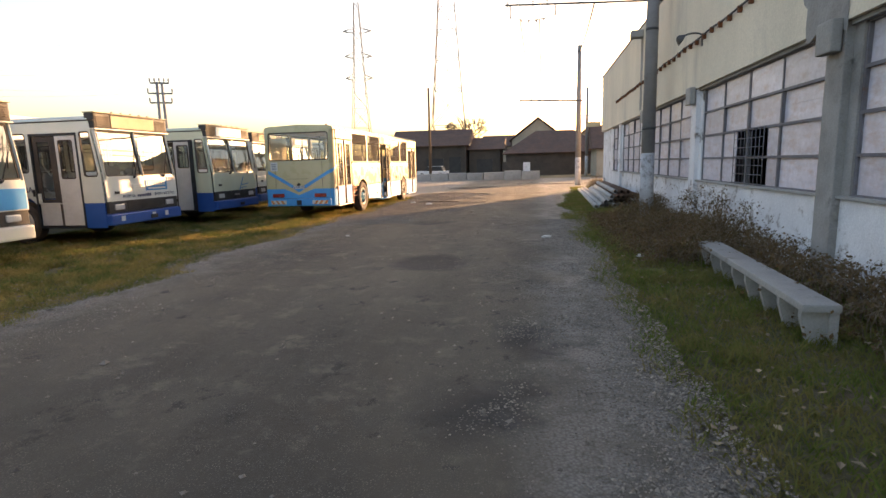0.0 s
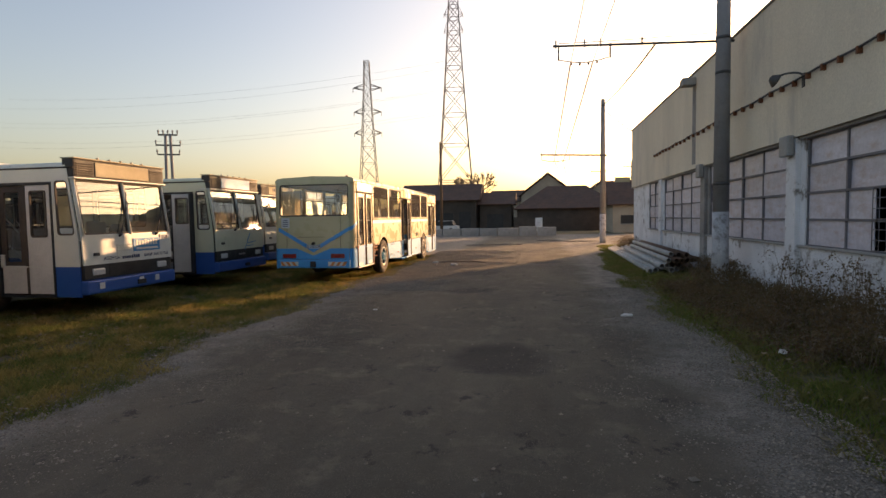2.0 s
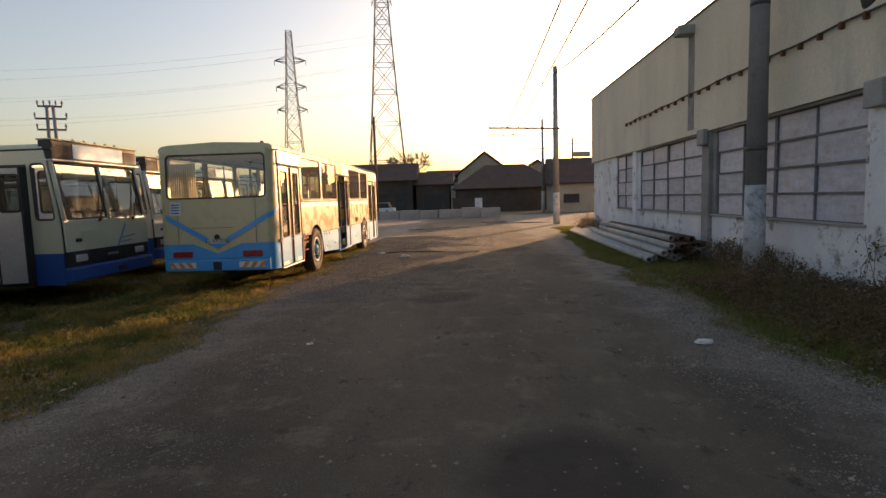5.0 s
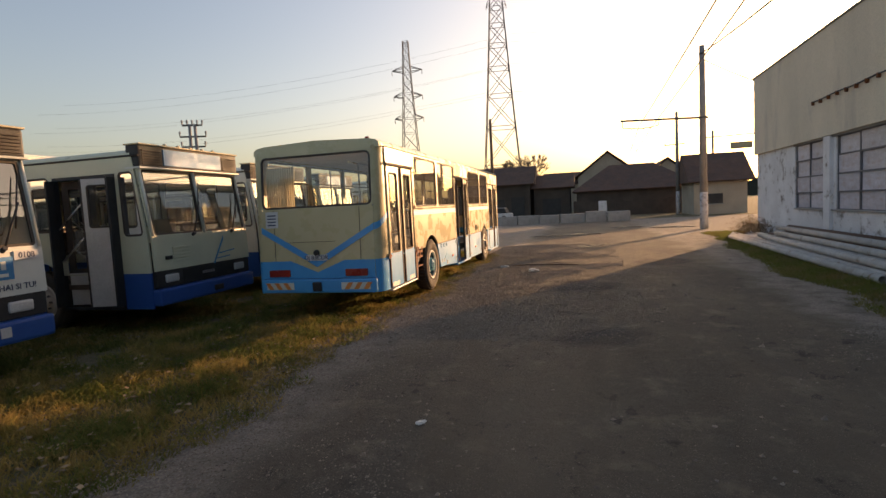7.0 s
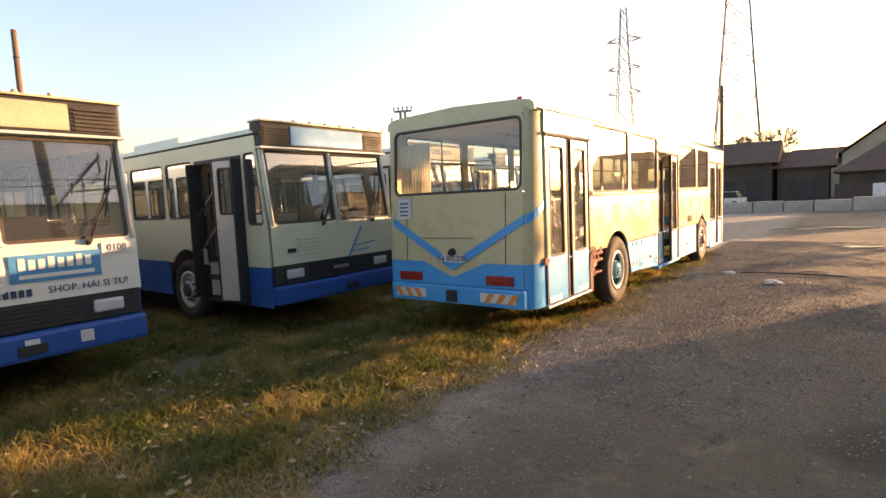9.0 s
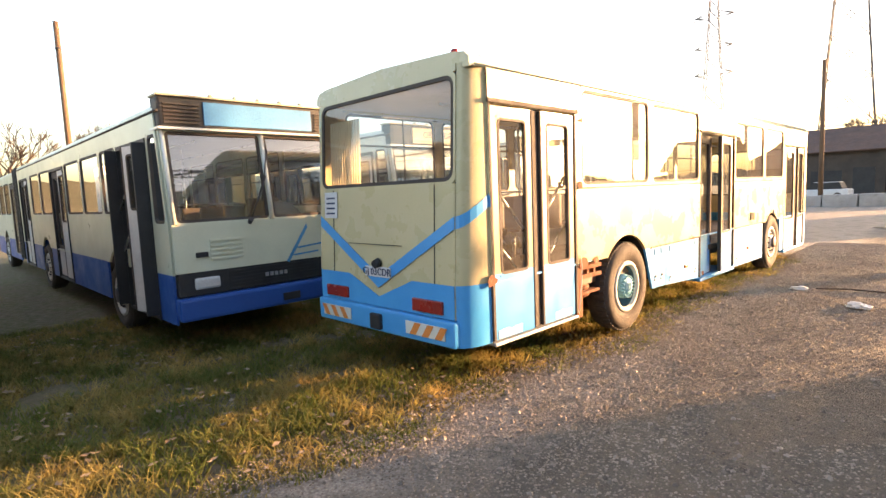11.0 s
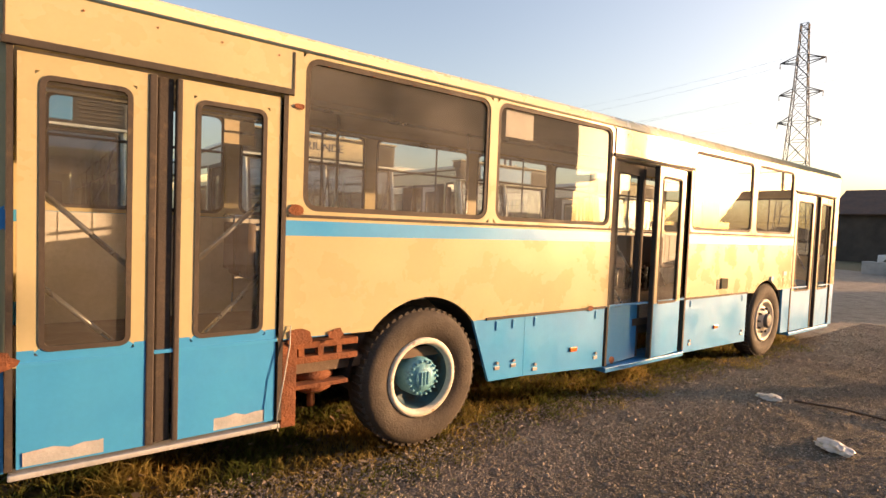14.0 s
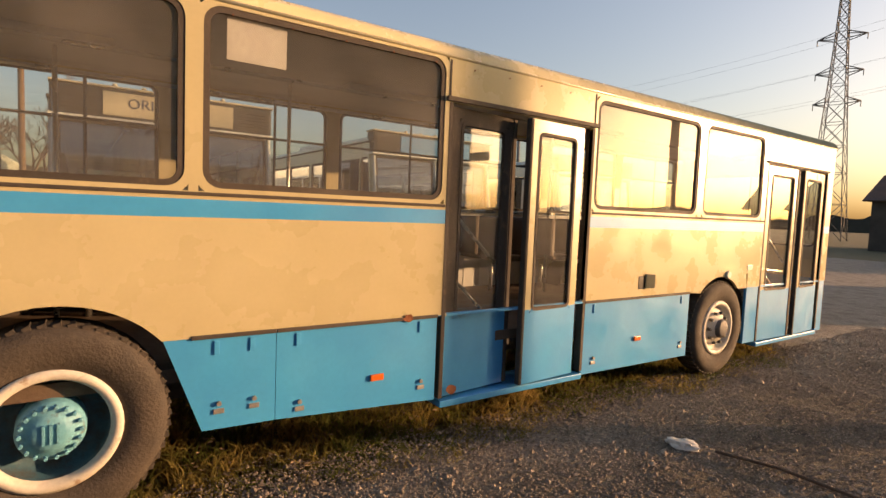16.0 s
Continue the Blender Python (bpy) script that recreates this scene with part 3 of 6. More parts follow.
def stones(name, pts, lo, hi, label):
    """Loose gravel: small rough six-sided stones, as one mesh."""
    n = len(pts)
    v, f = [], []
    for k in range(n):
        s = rng.uniform(lo, hi) * (2.2 if rng.random() < 0.03 else 1)
        x, y = pts[k]
        z = ground_height(x, y) + s * 0.15
        a = rng.uniform(0, 6.28)
        for i in range(4):
            q = s * rng.uniform(0.7, 1.1)
            v.append((x + q * math.cos(a + i * 1.571), y + q * math.sin(a + i * 1.571), z))
        v += [(x + s * 0.2, y, z + s * rng.uniform(0.4, 0.8)), (x, y, z - s * 0.5)]
        b = k * 6
        f += [(b, b + 1, b + 4), (b + 1, b + 2, b + 4), (b + 2, b + 3, b + 4), (b + 3, b, b + 4)]
    return tagged(new(name, mesh_from(name, v, f, M["stone"])), label, "gravel", kind="stuff")


g1 = scatter(110000, -1.6, 1.3, 1.2, 16, lambda x, y: x < road_edge(1, y) + 0.1 and clump(x, y, 1.2, 1) > 0.35 - 0.85 * (x + 0.2) + rng.normal(0, 0.25))
stones("gravel", g1, 0.005, 0.013, "grey gravel along the road's edge")
g2 = scatter(90000, -7.0, -3.9, 4, 27, lambda x, y: x > road_edge(-1, y) - 0.25 and clump(x, y, 1.0, 8) > -0.45 + 0.75 * (x + 5.9) + rng.normal(0, 0.25))
stones("gravel", g2, 0.005, 0.012, "grey gravel beside the parked buses")
g4 = scatter(150000, -6.6, -2.2, 15, 31, lambda x, y: x > road_edge(-1, y) - 0.2 and clump(x, y, 0.8, 14) > -0.35 + 0.32 * (x + 5.0) + rng.normal(0, 0.3))
stones("gravel", g4, 0.006, 0.014, "warm brown gravel beside the cream bus")
g3 = scatter(40000, -5.8, 1.0, 1.5, 26, lambda x, y: clump(x, y, 0.9, 5) > rng.normal(0.3, 0.3))
stones("gravel", g3, 0.003, 0.0085, "small stones strewn over the asphalt")
g5 = scatter(2600, -6.0, 1.0, 2.0, 34, lambda x, y: clump(x, y, 0.6, 17) > 0.05)
stones("dirt_clods", g5, 0.010, 0.026, "dried clods of earth broken up on the road")


# ---- buses ----
def wheel(parent, u, z, side, W, R=0.53, style="plain", steer=0.0):
    """A road wheel on the given side (-1 right, 1 left) with tyre, rim and hub."""
    root = part("wheel", bmesh.new(), M["dark_steel"], parent)
    root.location = (u, side * (W / 2 - 0.02), z)
    root.rotation_euler = (radians(90 if side < 0 else -90), 0, 0)
    bm = bmesh.new()
    I = Matrix()
    lathe(bm, [(0.30, -0.25), (0.42, -0.27), (R - 0.03, -0.24), (R, -0.19), (R, -0.02), (R - 0.03, 0.03), (R - 0.07, 0.05), (0.40, 0.045), (0.315, 0.02), (0.30, -0.02)], 48, I)
    for i in range(54):
        a = 2 * math.pi * i / 54
        t = Matrix.Rotation(a, 4, "Z")
        bmesh.ops.create_cube(bm, size=1, matrix=t @ Matrix.Translation((R - 0.017, 0, -0.052)) @ Matrix.Rotation(radians(18), 4, "Z") @ Matrix.Diagonal((0.04, 0.036, 0.12, 1)))
    part("tyre", bm, M["tyre"], root)
    bm = bmesh.new()
    lathe(bm, [(0.31, -0.02), (0.315, 0.03), (0.295, 0.04), (0.27, 0.035), (0.255, 0.0)], 40, I)
    part("rim", bm, M["rim"] if style != "dark" else M["steel"], root, "chipped white rim ring" if style != "dark" else "")
    bm = bmesh.new()
    if style == "hub":
        lathe(bm, [(0.256, 0.0), (0.25, -0.10), (0.20, -0.14), (0.155, -0.13)], 40, I)
        part("wheel_disc", bm, M["disc_blue"], root)
        bm = bmesh.new()
        lathe(bm, [(0.155, -0.13), (0.15, 0.0), (0.13, 0.03), (0.10, 0.035), (0.095, 0.05), (0.05, 0.058), (0.0005, 0.06)], 32, I)
        for i in range(18):
            a = 2 * math.pi * i / 18
            rod(bm, (0.128 * math.cos(a), 0.128 * math.sin(a), 0.02), (0.128 * math.cos(a), 0.128 * math.sin(a), 0.055), 0.012, 0.009, 6)
        for k in (-0.03, 0, 0.03):
            box(bm, k - 0.006, k + 0.006, -0.05, 0.05, 0.055, 0.068)
        part("hub", bm, M["teal"], root, "teal painted studded axle hub")
    else:
        lathe(bm, [(0.256, 0.0), (0.24, -0.03), (0.17, 0.02), (0.12, 0.035), (0.10, 0.07), (0.0005, 0.075)], 32, I)
        part("wheel_disc", bm, M["rim"] if style == "front" else M["steel"], root)
        bm = bmesh.new()
        for i in range(10):
            a = 2 * math.pi * i / 10
            p = (0.175 * math.cos(a), 0.175 * math.sin(a))
            rod(bm, (*p, 0.01), (*p, 0.05), 0.019, 0.016, 6)
        lathe(bm, [(0.11, 0.04), (0.105, 0.09), (0.07, 0.10), (0.0005, 0.10)], 20, I)
        part("hub", bm, M["dark_steel"], root)
    return root


def side_window(parent, hole, place, split=None, tint="glass", bar=None):
    bm = bmesh.new()
    gasket(bm, hole, 0.035, 0.012, place)
    win = part("window", bm, M["rubber"], parent)
    bm = bmesh.new()
    pane_mesh(bm, hole, place, -0.004, 0.03)
    g = part("pane", bm, M[tint], win)
    g.visible_shadow = False
    if split or bar:
        bm = bmesh.new()
        x0, x1, z0, z1, r = hole
        if split:
            for u in split:
                a, b = place(u, z0 + 0.02, 0.0), place(u, z1 - 0.02, 0.0)
                rod(bm, a, b, 0.014, seg=4)
        if bar:
            rod(bm, place(x0 + 0.02, bar, -0.02), place(x1 - 0.02, bar, -0.02), 0.013, seg=4)
        part("glazing_bar", bm, M["black"], win)
    return win


def door_leaf(parent, u0, w, z0, z1, W, angle=0.0, hinge=0, upper="cream", lower="azure", zsplit=1.0, out=0.0, rods=True, glass_low=None, tint="glass"):
    """One leaf of a folding bus door on the right side; hinge 0 at its rear edge, 1 at its front edge; angle opens it outwards."""
    leaf = part("door_leaf", bmesh.new(), M[upper], parent)
    leaf.location = (u0 + (w if hinge else 0), -W / 2 + 0.03 - out, 0)
    leaf.rotation_euler = (0, 0, radians(angle if hinge else -angle))
    s = -w if hinge else 0.0
    gl = glass_low or zsplit - 0.01

    def pl(u, z, d=0.0):
        return Vector((s + u, -0.02 - d, z))
    hole = (0.09, w - 0.09, gl, z1 - 0.10, 0.05)
    bm = bmesh.new()
    sheet(bm, 0, w, z0, z1, [hole], [zsplit], pl)
    solid(part("leaf_panel", bm, [M[lower], M[upper]], leaf), 0.035, 0)
    bm = bmesh.new()
    gasket(bm, hole, 0.022, 0.022, pl)
    part("seal", bm, M["rubber"], leaf)
    bm = bmesh.new()
    pane_mesh(bm, hole, pl, 0.0, 0.02)
    g = part("pane", bm, M[tint], leaf)
    g.visible_shadow = False
    if rods:
        a, b = (s + w - 0.05, s + 0.05) if hinge else (s + 0.05, s + w - 0.05)
        for z in (1.45, 0.96):
            bm = bmesh.new()
            rod(bm, (a, 0.05, z0 + z), (b, 0.05, z0 + z - 0.48), 0.014)
            part("door_rod", bm, M["rail"], leaf)
    bm = bmesh.new()
    box(bm, s + w - 0.012 if not hinge else s - 0.02, s + w + 0.03 if not hinge else s + 0.012, -0.045, 0.01, z0, z1, 0.008)
    part("edge_rubber", bm, M["rubber"], leaf)
    return leaf


def seat_row(parent, u, y, rail=True):
    bm = bmesh.new()
    for dy in (-0.21, 0.21):
        box(bm, u, u + 0.40, y + dy - 0.19, y + dy + 0.19, 1.20, 1.27, 0.03)
        box(bm, u - 0.05, u + 0.03, y + dy - 0.19, y + dy + 0.19, 1.25, 1.72, 0.03)
    s = part("seat", bm, M["seat"], parent, "worn dark vinyl double seat")
    bm = bmesh.new()
    rod(bm, (u + 0.2, y, 0.8), (u + 0.2, y, 1.2), 0.025)
    rod(bm, (u - 0.03, y - 0.38, 1.78), (u - 0.03, y + 0.38, 1.78), 0.014)
    part("seat_frame", bm, M["rail"], s)


def interior(parent, L, W, H, seats, u_lo=0.2):
    bm = bmesh.new()
    box(bm, u_lo, L - 0.25, -W / 2 + 0.07, W / 2 - 0.05, 0.72, 0.80)
    part("floor", bm, M["seat"], parent)
    bm = bmesh.new()
    box(bm, u_lo, L - 0.25, -W / 2 + 0.07, W / 2 - 0.07, H - 0.16, H - 0.13)
    part("ceiling_panel", bm, M["interior"], parent)
    bm = bmesh.new()
    for y in (-0.45, 0.45):
        rod(bm, (u_lo + 0.3, y, H - 0.32), (L - 1.2, y, H - 0.32), 0.016)
    part("grab_rail", bm, M["rail"], parent)
    for u in seats:
        seat_row(parent, u, W / 2 - 0.5)
    for u in seats[1::2]:
        bm = bmesh.new()
        rod(bm, (u, 0.4, 0.8), (u, 0.4, H - 0.16), 0.017)
        part("grab_pole", bm, M["rail"], parent)


def roof(parent, u0, u1, W, zt, mat, drop=0.14):
    """A roof skin with rolled edges, closed at both ends."""
    prof = [(-W / 2, zt - drop), (-W / 2 + 0.01, zt - 0.06), (-W / 2 + 0.06, zt - 0.015), (-W / 2 + 0.2, zt + 0.01), (0, zt + 0.05),
            (W / 2 - 0.2, zt + 0.01), (W / 2 - 0.06, zt - 0.015), (W / 2 - 0.01, zt - 0.06), (W / 2, zt - drop)]
    bm = bmesh.new()
    a = [bm.verts.new((u0, y, z)) for y, z in prof]
    b = [bm.verts.new((u1, y, z)) for y, z in prof]
    for i in range(len(prof) - 1):
        f = bm.faces.new((a[i], b[i], b[i + 1], a[i + 1]))
        f.smooth = True
    for end in (a[::-1], b):
        f = bm.faces.new(end)
    return part("roof", bm, mat, parent)


def corner_post(parent, u, y, r, z0, z1, bands, mats, a0, ry=None):
    """A rounded body corner, quarter round in plan."""
    bm = bmesh.new()
    zs = [z0] + [b for b in bands if z0 < b < z1] + [z1]
    for k in range(len(zs) - 1):
        for i in range(6):
            p = [(u + r * math.cos(radians(a0 + 15 * j)), y + (ry or r) * math.sin(radians(a0 + 15 * j))) for j in (i, i + 1)]
            f = poly(bm, [(*p[0], zs[k]), (*p[1], zs[k]), (*p[1], zs[k + 1]), (*p[0], zs[k + 1])], sum(zs[k] >= b - 1e-5 for b in bands))
            f.smooth = True
    bmesh.ops.remove_doubles(bm, verts=bm.verts, dist=1e-5)
    return part("corner_panel", bm, mats, parent)


def cream_bus():
    W, L, H = 2.36, 12.0, 2.985
    bus = thing("bus", pose(-7.565, 16.30, 0, 0, 0, 90), "old cream and light blue city bus with rusty skirt", "bus")
    mats = [M["azure"], M["cream"], M["azure"], M["cream"]]
    bands = [0.99, 1.665, 1.765]
    rs, ru = 0.13, 0.325      # body corners: across, and along the side

    def pr(u, z, d=0.0):
        return Vector((u, -W / 2 - d, z))

    def plft(u, z, d=0.0):
        return Vector((u, W / 2 + d, z))
    d1, d2, d3 = (0.36, 1.70), (5.22, 6.73), (9.98, 11.66)
    wins = [(1.84, 3.46, 1.83, 2.83, 0.10), (3.55, 5.15, 1.83, 2.83, 0.10), (6.79, 8.44, 1.83, 2.80, 0.10), (8.56, 9.84, 1.83, 2.80, 0.10)]
    doors = [(d1[0], d1[1], 0.46, 2.56, 0.015), (d2[0], d2[1], 0.36, 2.54, 0.015), (d3[0], d3[1], 0.30, 2.50, 0.015)]
    bm = bmesh.new()
    sheet(bm, ru, L - rs, 0.985, H - 0.13, wins + [(a, b, 1.0, z1, r) for a, b, z0, z1, r in doors], bands, pr, [(2.87, 0.58, 0.63), (9.05, 0.56, 0.58)])
    solid(part("side_panel", bm, mats, bus), 0.035, 0)
    # left side, seen only through the windows
    lw = [(0.5 + 1.62 * i, 1.98 + 1.62 * i, 1.80, 2.80, 0.10) for i in range(7)]
    bm = bmesh.new()
    sheet(bm, rs, L - rs, 0.42, H - 0.13, lw, bands, plft, [(2.87, 0.58, 0.63), (9.05, 0.56, 0.58)])
    solid(part("side_panel", bm, mats, bus), 0.035, 0)
    for h in lw:
        side_window(bus, h, plft, bar=2.42, split=[h[0] + 0.62 * (h[1] - h[0])])
    # lower skirts on the door side
    for ua, ub, za, zb in ((3.50, 3.98, 0.44, 0.43), (3.98, 5.16, 0.43, 0.36), (6.76, 8.44, 0.32, 0.30), (9.66, 9.95, 0.30, 0.30), (11.68, 11.87, 0.27, 0.27)):
        bm = bmesh.new()
        front = ua == 3.50
        prism(bm, [(ua + (0.06 if front else 0), -W / 2 - 0.012, za), (ub - 0.004, -W / 2 - 0.012, zb), (ub - 0.004, -W / 2 - 0.012, 0.985), (ua - (0.14 if front else 0), -W / 2 - 0.012, 0.985)], 0.03)
        skirt = part("skirt_panel", bm, M["azure"], bus, "dented light blue hinged skirt flap")
        if ub - ua > 0.4:
            bm = bmesh.new()
            box(bm, ua, ub - 0.004, -W / 2 - 0.026, -W / 2 - 0.012, 0.975, 1.0, 0.004)
            part("hinge_rail", bm, M["rubber"], skirt)
            for u in (ua + 0.12, ub - 0.16):
                bm = bmesh.new()
                box(bm, u, u + 0.06, -W / 2 - 0.022, -W / 2 - 0.012, zb + 0.10, zb + 0.13, 0.003)
                rod(bm, (u + 0.03, -W / 2 - 0.014, zb + 0.16), (u + 0.03, -W / 2 - 0.03, zb + 0.16), 0.014)
                part("latch", bm, M["steel"], skirt)
                bm = bmesh.new()
                box(bm, u, u + 0.03, -W / 2 - 0.022, -W / 2 - 0.012, 0.88, 0.96, 0.003)
                part("hinge", bm, M["azure"], skirt)

    for u, z in ((4.67, 0.60), (7.55, 0.58)):
        bm = bmesh.new()
        box(bm, u - 0.05, u + 0.05, -W / 2 - 0.032, -W / 2 - 0.012, z - 0.022, z + 0.022, 0.006)
        part("side_reflector", bm, M["amber"], bus, "orange side reflector")
    # drip rail, belt mouldings and roof seams
    bm = bmesh.new()
    rod(bm, (0.1, -W / 2 - 0.012, H - 0.125), (L - 0.1, -W / 2 - 0.012, H - 0.125), 0.014, seg=6)
    part("drip_rail", bm, M["cream"], bus)
    bm = bmesh.new()
    for a, b in ((1.74, 5.18), (6.78, 9.94)):
        box(bm, a, b, -W / 2 - 0.026, -W / 2 - 0.016, 1.785, 1.805, 0.003)
    for u in (1.76, 0.32, 6.75, 5.19):
        box(bm, u - 0.006, u + 0.006, -W / 2 - 0.023, -W / 2 - 0.016, 2.56, H - 0.15)
    box(bm, 0.30, 1.76, -W / 2 - 0.04, -W / 2 - 0.016, 2.56, 2.60, 0.006)
    box(bm, 5.16, 6.80, -W / 2 - 0.04, -W / 2 - 0.016, 2.545, 2.58, 0.006)
    box(bm, 9.9, 11.7, -W / 2 - 0.04, -W / 2 - 0.016, 2.505, 2.535, 0.006)
    part("body_moulding", bm, M["rubber"], bus, "rust stained body moulding")
    bm = bmesh.new()
    for k in range(34):
        u = 0.3 + 0.34 * k
        rod(bm, (u, -W / 2 - 0.014, H - 0.19), (u, -W / 2 - 0.022, H - 0.19), 0.006, seg=5)
    part("rivet", bm, M["rust"], bus)
    for h, tint in zip(wins, ("dusty", "dusty", "dusty", "dusty")):
        side_window(bus, h, pr, tint=tint)
    # doors
    for (a, b, z0, z1, r), gaps in zip(doors, ((0.60, 0.12), (0.66, 0.14), (0.70, 0.14))):
        bm = bmesh.new()
        box(bm, a - 0.02, b + 0.02, -W / 2 - 0.03, -W / 2 + 0.35, z0 - (0.05 if a < 1 else 0.07), z0 - 0.02, 0.008)
        part("door_step", bm, M["bare_metal"] if a < 1 else M["azure"], bus, "rust edged entry step")
        for c0, c1 in ((a - 0.03, a), (b, b + 0.03)):
            bm = bmesh.new()
            box(bm, c0, c1, -W / 2 - 0.02, -W / 2 + 0.06, z0, z1)
            part("door_post", bm, M["rubber"], bus)
    door_leaf(bus, 0.375, 0.58, 0.46, 2.54, W, 1, 0, zsplit=1.06)
    door_leaf(bus, 1.10, 0.585, 0.46, 2.54, W, 1, 1, zsplit=1.06)
    bm = bmesh.new()
    box(bm, 0.99, 1.07, -W / 2 + 0.0, -W / 2 + 0.05, 0.46, 2.54, 0.01)
    part("door_post", bm, M["rubber"], bus)
    door_leaf(bus, 5.24, 0.66, 0.36, 2.52, W, -6, 0, zsplit=0.98, upper="rubber", out=-0.02)
    door_leaf(bus, 5.96, 0.66, 0.36, 2.52, W, 4, 1, zsplit=0.98, out=0.01, rods=False)
    door_leaf(bus, 10.0, 0.74, 0.30, 2.48, W, 2, 0, zsplit=0.94)
    door_leaf(bus, 10.86, 0.74, 0.30, 2.48, W, 4, 1, zsplit=0.94, rods=False)
    # scraped metal along the door bottoms, rust blooms
    for u0, u1 in ((0.40, 0.92), (1.14, 1.62)):
        bm = bmesh.new()
        top = [(u0 + (u1 - u0) * i / 8, -W / 2 - 0.014, 0.545 + 0.03 * noise.noise(Vector((u0 + i * 0.7, 2, 0)))) for i in range(9)]
        poly(bm, [(u1, -W / 2 - 0.014, 0.47), *reversed(top), (u0, -W / 2 - 0.014, 0.47)])
        part("scraped_strip", bm, M["bare_metal"], bus, "paint worn to bare metal")
    for u, z, s in ((0.31, 1.02, 0.07), (1.79, 1.83, 0.05), (1.85, 1.0, 0.08), (2.1, 0.99, 0.06), (1.80, 2.50, 0.03), (4.9, 0.99, 0.04), (5.3, 0.42, 0.05)):
        bm = bmesh.new()
        poly(bm, [(u + s * (1 + 0.6 * noise.noise(Vector((i * 1.3, u * 9, z)))) * math.cos(i * 0.524), -W / 2 - 0.0275, z + 0.7 * s * (1 + 0.6 * noise.noise(Vector((i * 1.3, u * 9, z)))) * math.sin(i * 0.524)) for i in range(12)])
        part("rust_spot", bm, M["rust"], bus)
    # rear face
    def prr(y, z, d=0.0):
        return Vector((-d, -y, z))
    rw = (-1.03, 1.03, 1.90, 2.80, 0.10)
    bm = bmesh.new()
    sheet(bm, -W / 2 + rs, W / 2 - rs, 0.70, H - 0.10, [rw], [], prr)
    solid(part("rear_panel", bm, [M["cream"]], bus), 0.03, 0)
    for y, a0 in ((-W / 2 + rs, 180), (W / 2 - rs, 90)):
        corner_post(bus, ru if y < 0 else rs, y, ru if y < 0 else rs, 0.45, H - 0.10, [1.0], [M["azure"], M["cream"]], a0, rs)
    for y, a0 in ((-W / 2 + rs, 270), (W / 2 - rs, 0)):
        corner_post(bus, L - rs, y, rs, 0.40, H - 0.10, [1.0], [M["azure"], M["cream"]], a0)
    side_window(bus, rw, prr)
    bm = bmesh.new()
    for s in (-1, 1):
        prism(bm, [(s * (W / 2 - rs), 0.0, 1.0), (s * 0.50, 0.0, 1.0), (0.0, 0.0, 0.80), (0.0, 0.0, 0.70), (s * (W / 2 - rs), 0.0, 0.70)], 0.006)
    bmesh.ops.transform(bm, matrix=Matrix(((0, 1, 0, -0.022), (1, 0, 0, 0), (0, 0, 1, 0), (0, 0, 0, 1))), verts=bm.verts)
    part("lower_paint", bm, M["azure"], bus)
    bm = bmesh.new()
    for s in (-1, 1):
        prism(bm, [(s * (W / 2 - rs), 0.0, 1.60), (0.0, 0.0, 1.01), (0.0, 0.0, 0.89), (s * (W / 2 - rs), 0.0, 1.49)], 0.006)
    bmesh.ops.transform(bm, matrix=Matrix(((0, 1, 0, -0.023), (1, 0, 0, 0), (0, 0, 1, 0), (0, 0, 0, 1))), verts=bm.verts)
    # the stripe runs on round the door-side corner
    prev = None
    for i in range(7):
        a = radians(180 + 15 * i)
        p = Vector((ru + (ru + 0.005) * math.cos(a), -W / 2 + rs + (rs + 0.005) * math.sin(a), 0))
        z = 1.60 + 0.185 * (1 - math.cos(radians(15 * i)))
        if prev:
            poly(bm, [(prev[0].x, prev[0].y, prev[1] - 0.11), (p.x, p.y, z - 0.11), (p.x, p.y, z), (prev[0].x, prev[0].y, prev[1])])
        prev = (p, z)
    part("chevron_stripe", bm, M["azure"], bus, "light blue chevron stripe")
    bm = bmesh.new()
    box(bm, -0.055, 0.10, -W / 2 + 0.10, W / 2 - 0.10, 0.45, 0.69, 0.03)
    part("bumper", bm, M["azure"], bus)
    for y in (-0.72, 0.72):
        bm = bmesh.new()
        box(bm, -0.045, 0.0, y - 0.20, y + 0.20, 0.73, 0.85, 0.012)
        part("tail_light", bm, M["red_lens"], bus, "cracked red tail light")
        bm = bmesh.new()
        yc = y * 0.98
        box(bm, -0.068, -0.058, yc - 0.26, yc + 0.26, 0.51, 0.63)
        pl = part("hazard_plate", bm, M["white"], bus, "white plate with orange diagonal stripes")
        bm = bmesh.new()
        for k in range(3):
            y0 = yc - 0.22 + 0.17 * k
            sh = 0.08 * (1 if y > 0 else -1)
            poly(bm, [(-0.072, y0, 0.512), (-0.072, y0 + 0.085, 0.512), (-0.072, y0 + 0.085 + sh, 0.628), (-0.072, y0 + sh, 0.628)])
        part("stripe", bm, M["orange"], pl)
    bm = bmesh.new()
    box(bm, -0.035, -0.024, -0.20, 0.20, 1.0, 1.10)
    plate = part("number_plate", bm, M["paper"], bus, "white number plate")
    letters("plate_text", "GJ 03CDR", 0.105, Matrix.Translation((-0.038, 0, 1.05)) @ pose(0, 0, 0, 90, 0, -90), M["ink"], plate)
    bm = bmesh.new()
    rod(bm, (-0.02, 0, 1.14), (-0.08, 0, 1.13), 0.05, 0.04, 10)
    part("plate_lamp", bm, M["black"], bus)
    bm = bmesh.new()
    box(bm, -0.10, -0.05, -0.08, 0.08, 0.48, 0.64, 0.02)
    part("tow_hook", bm, M["black"], bus)
    bm = bmesh.new()
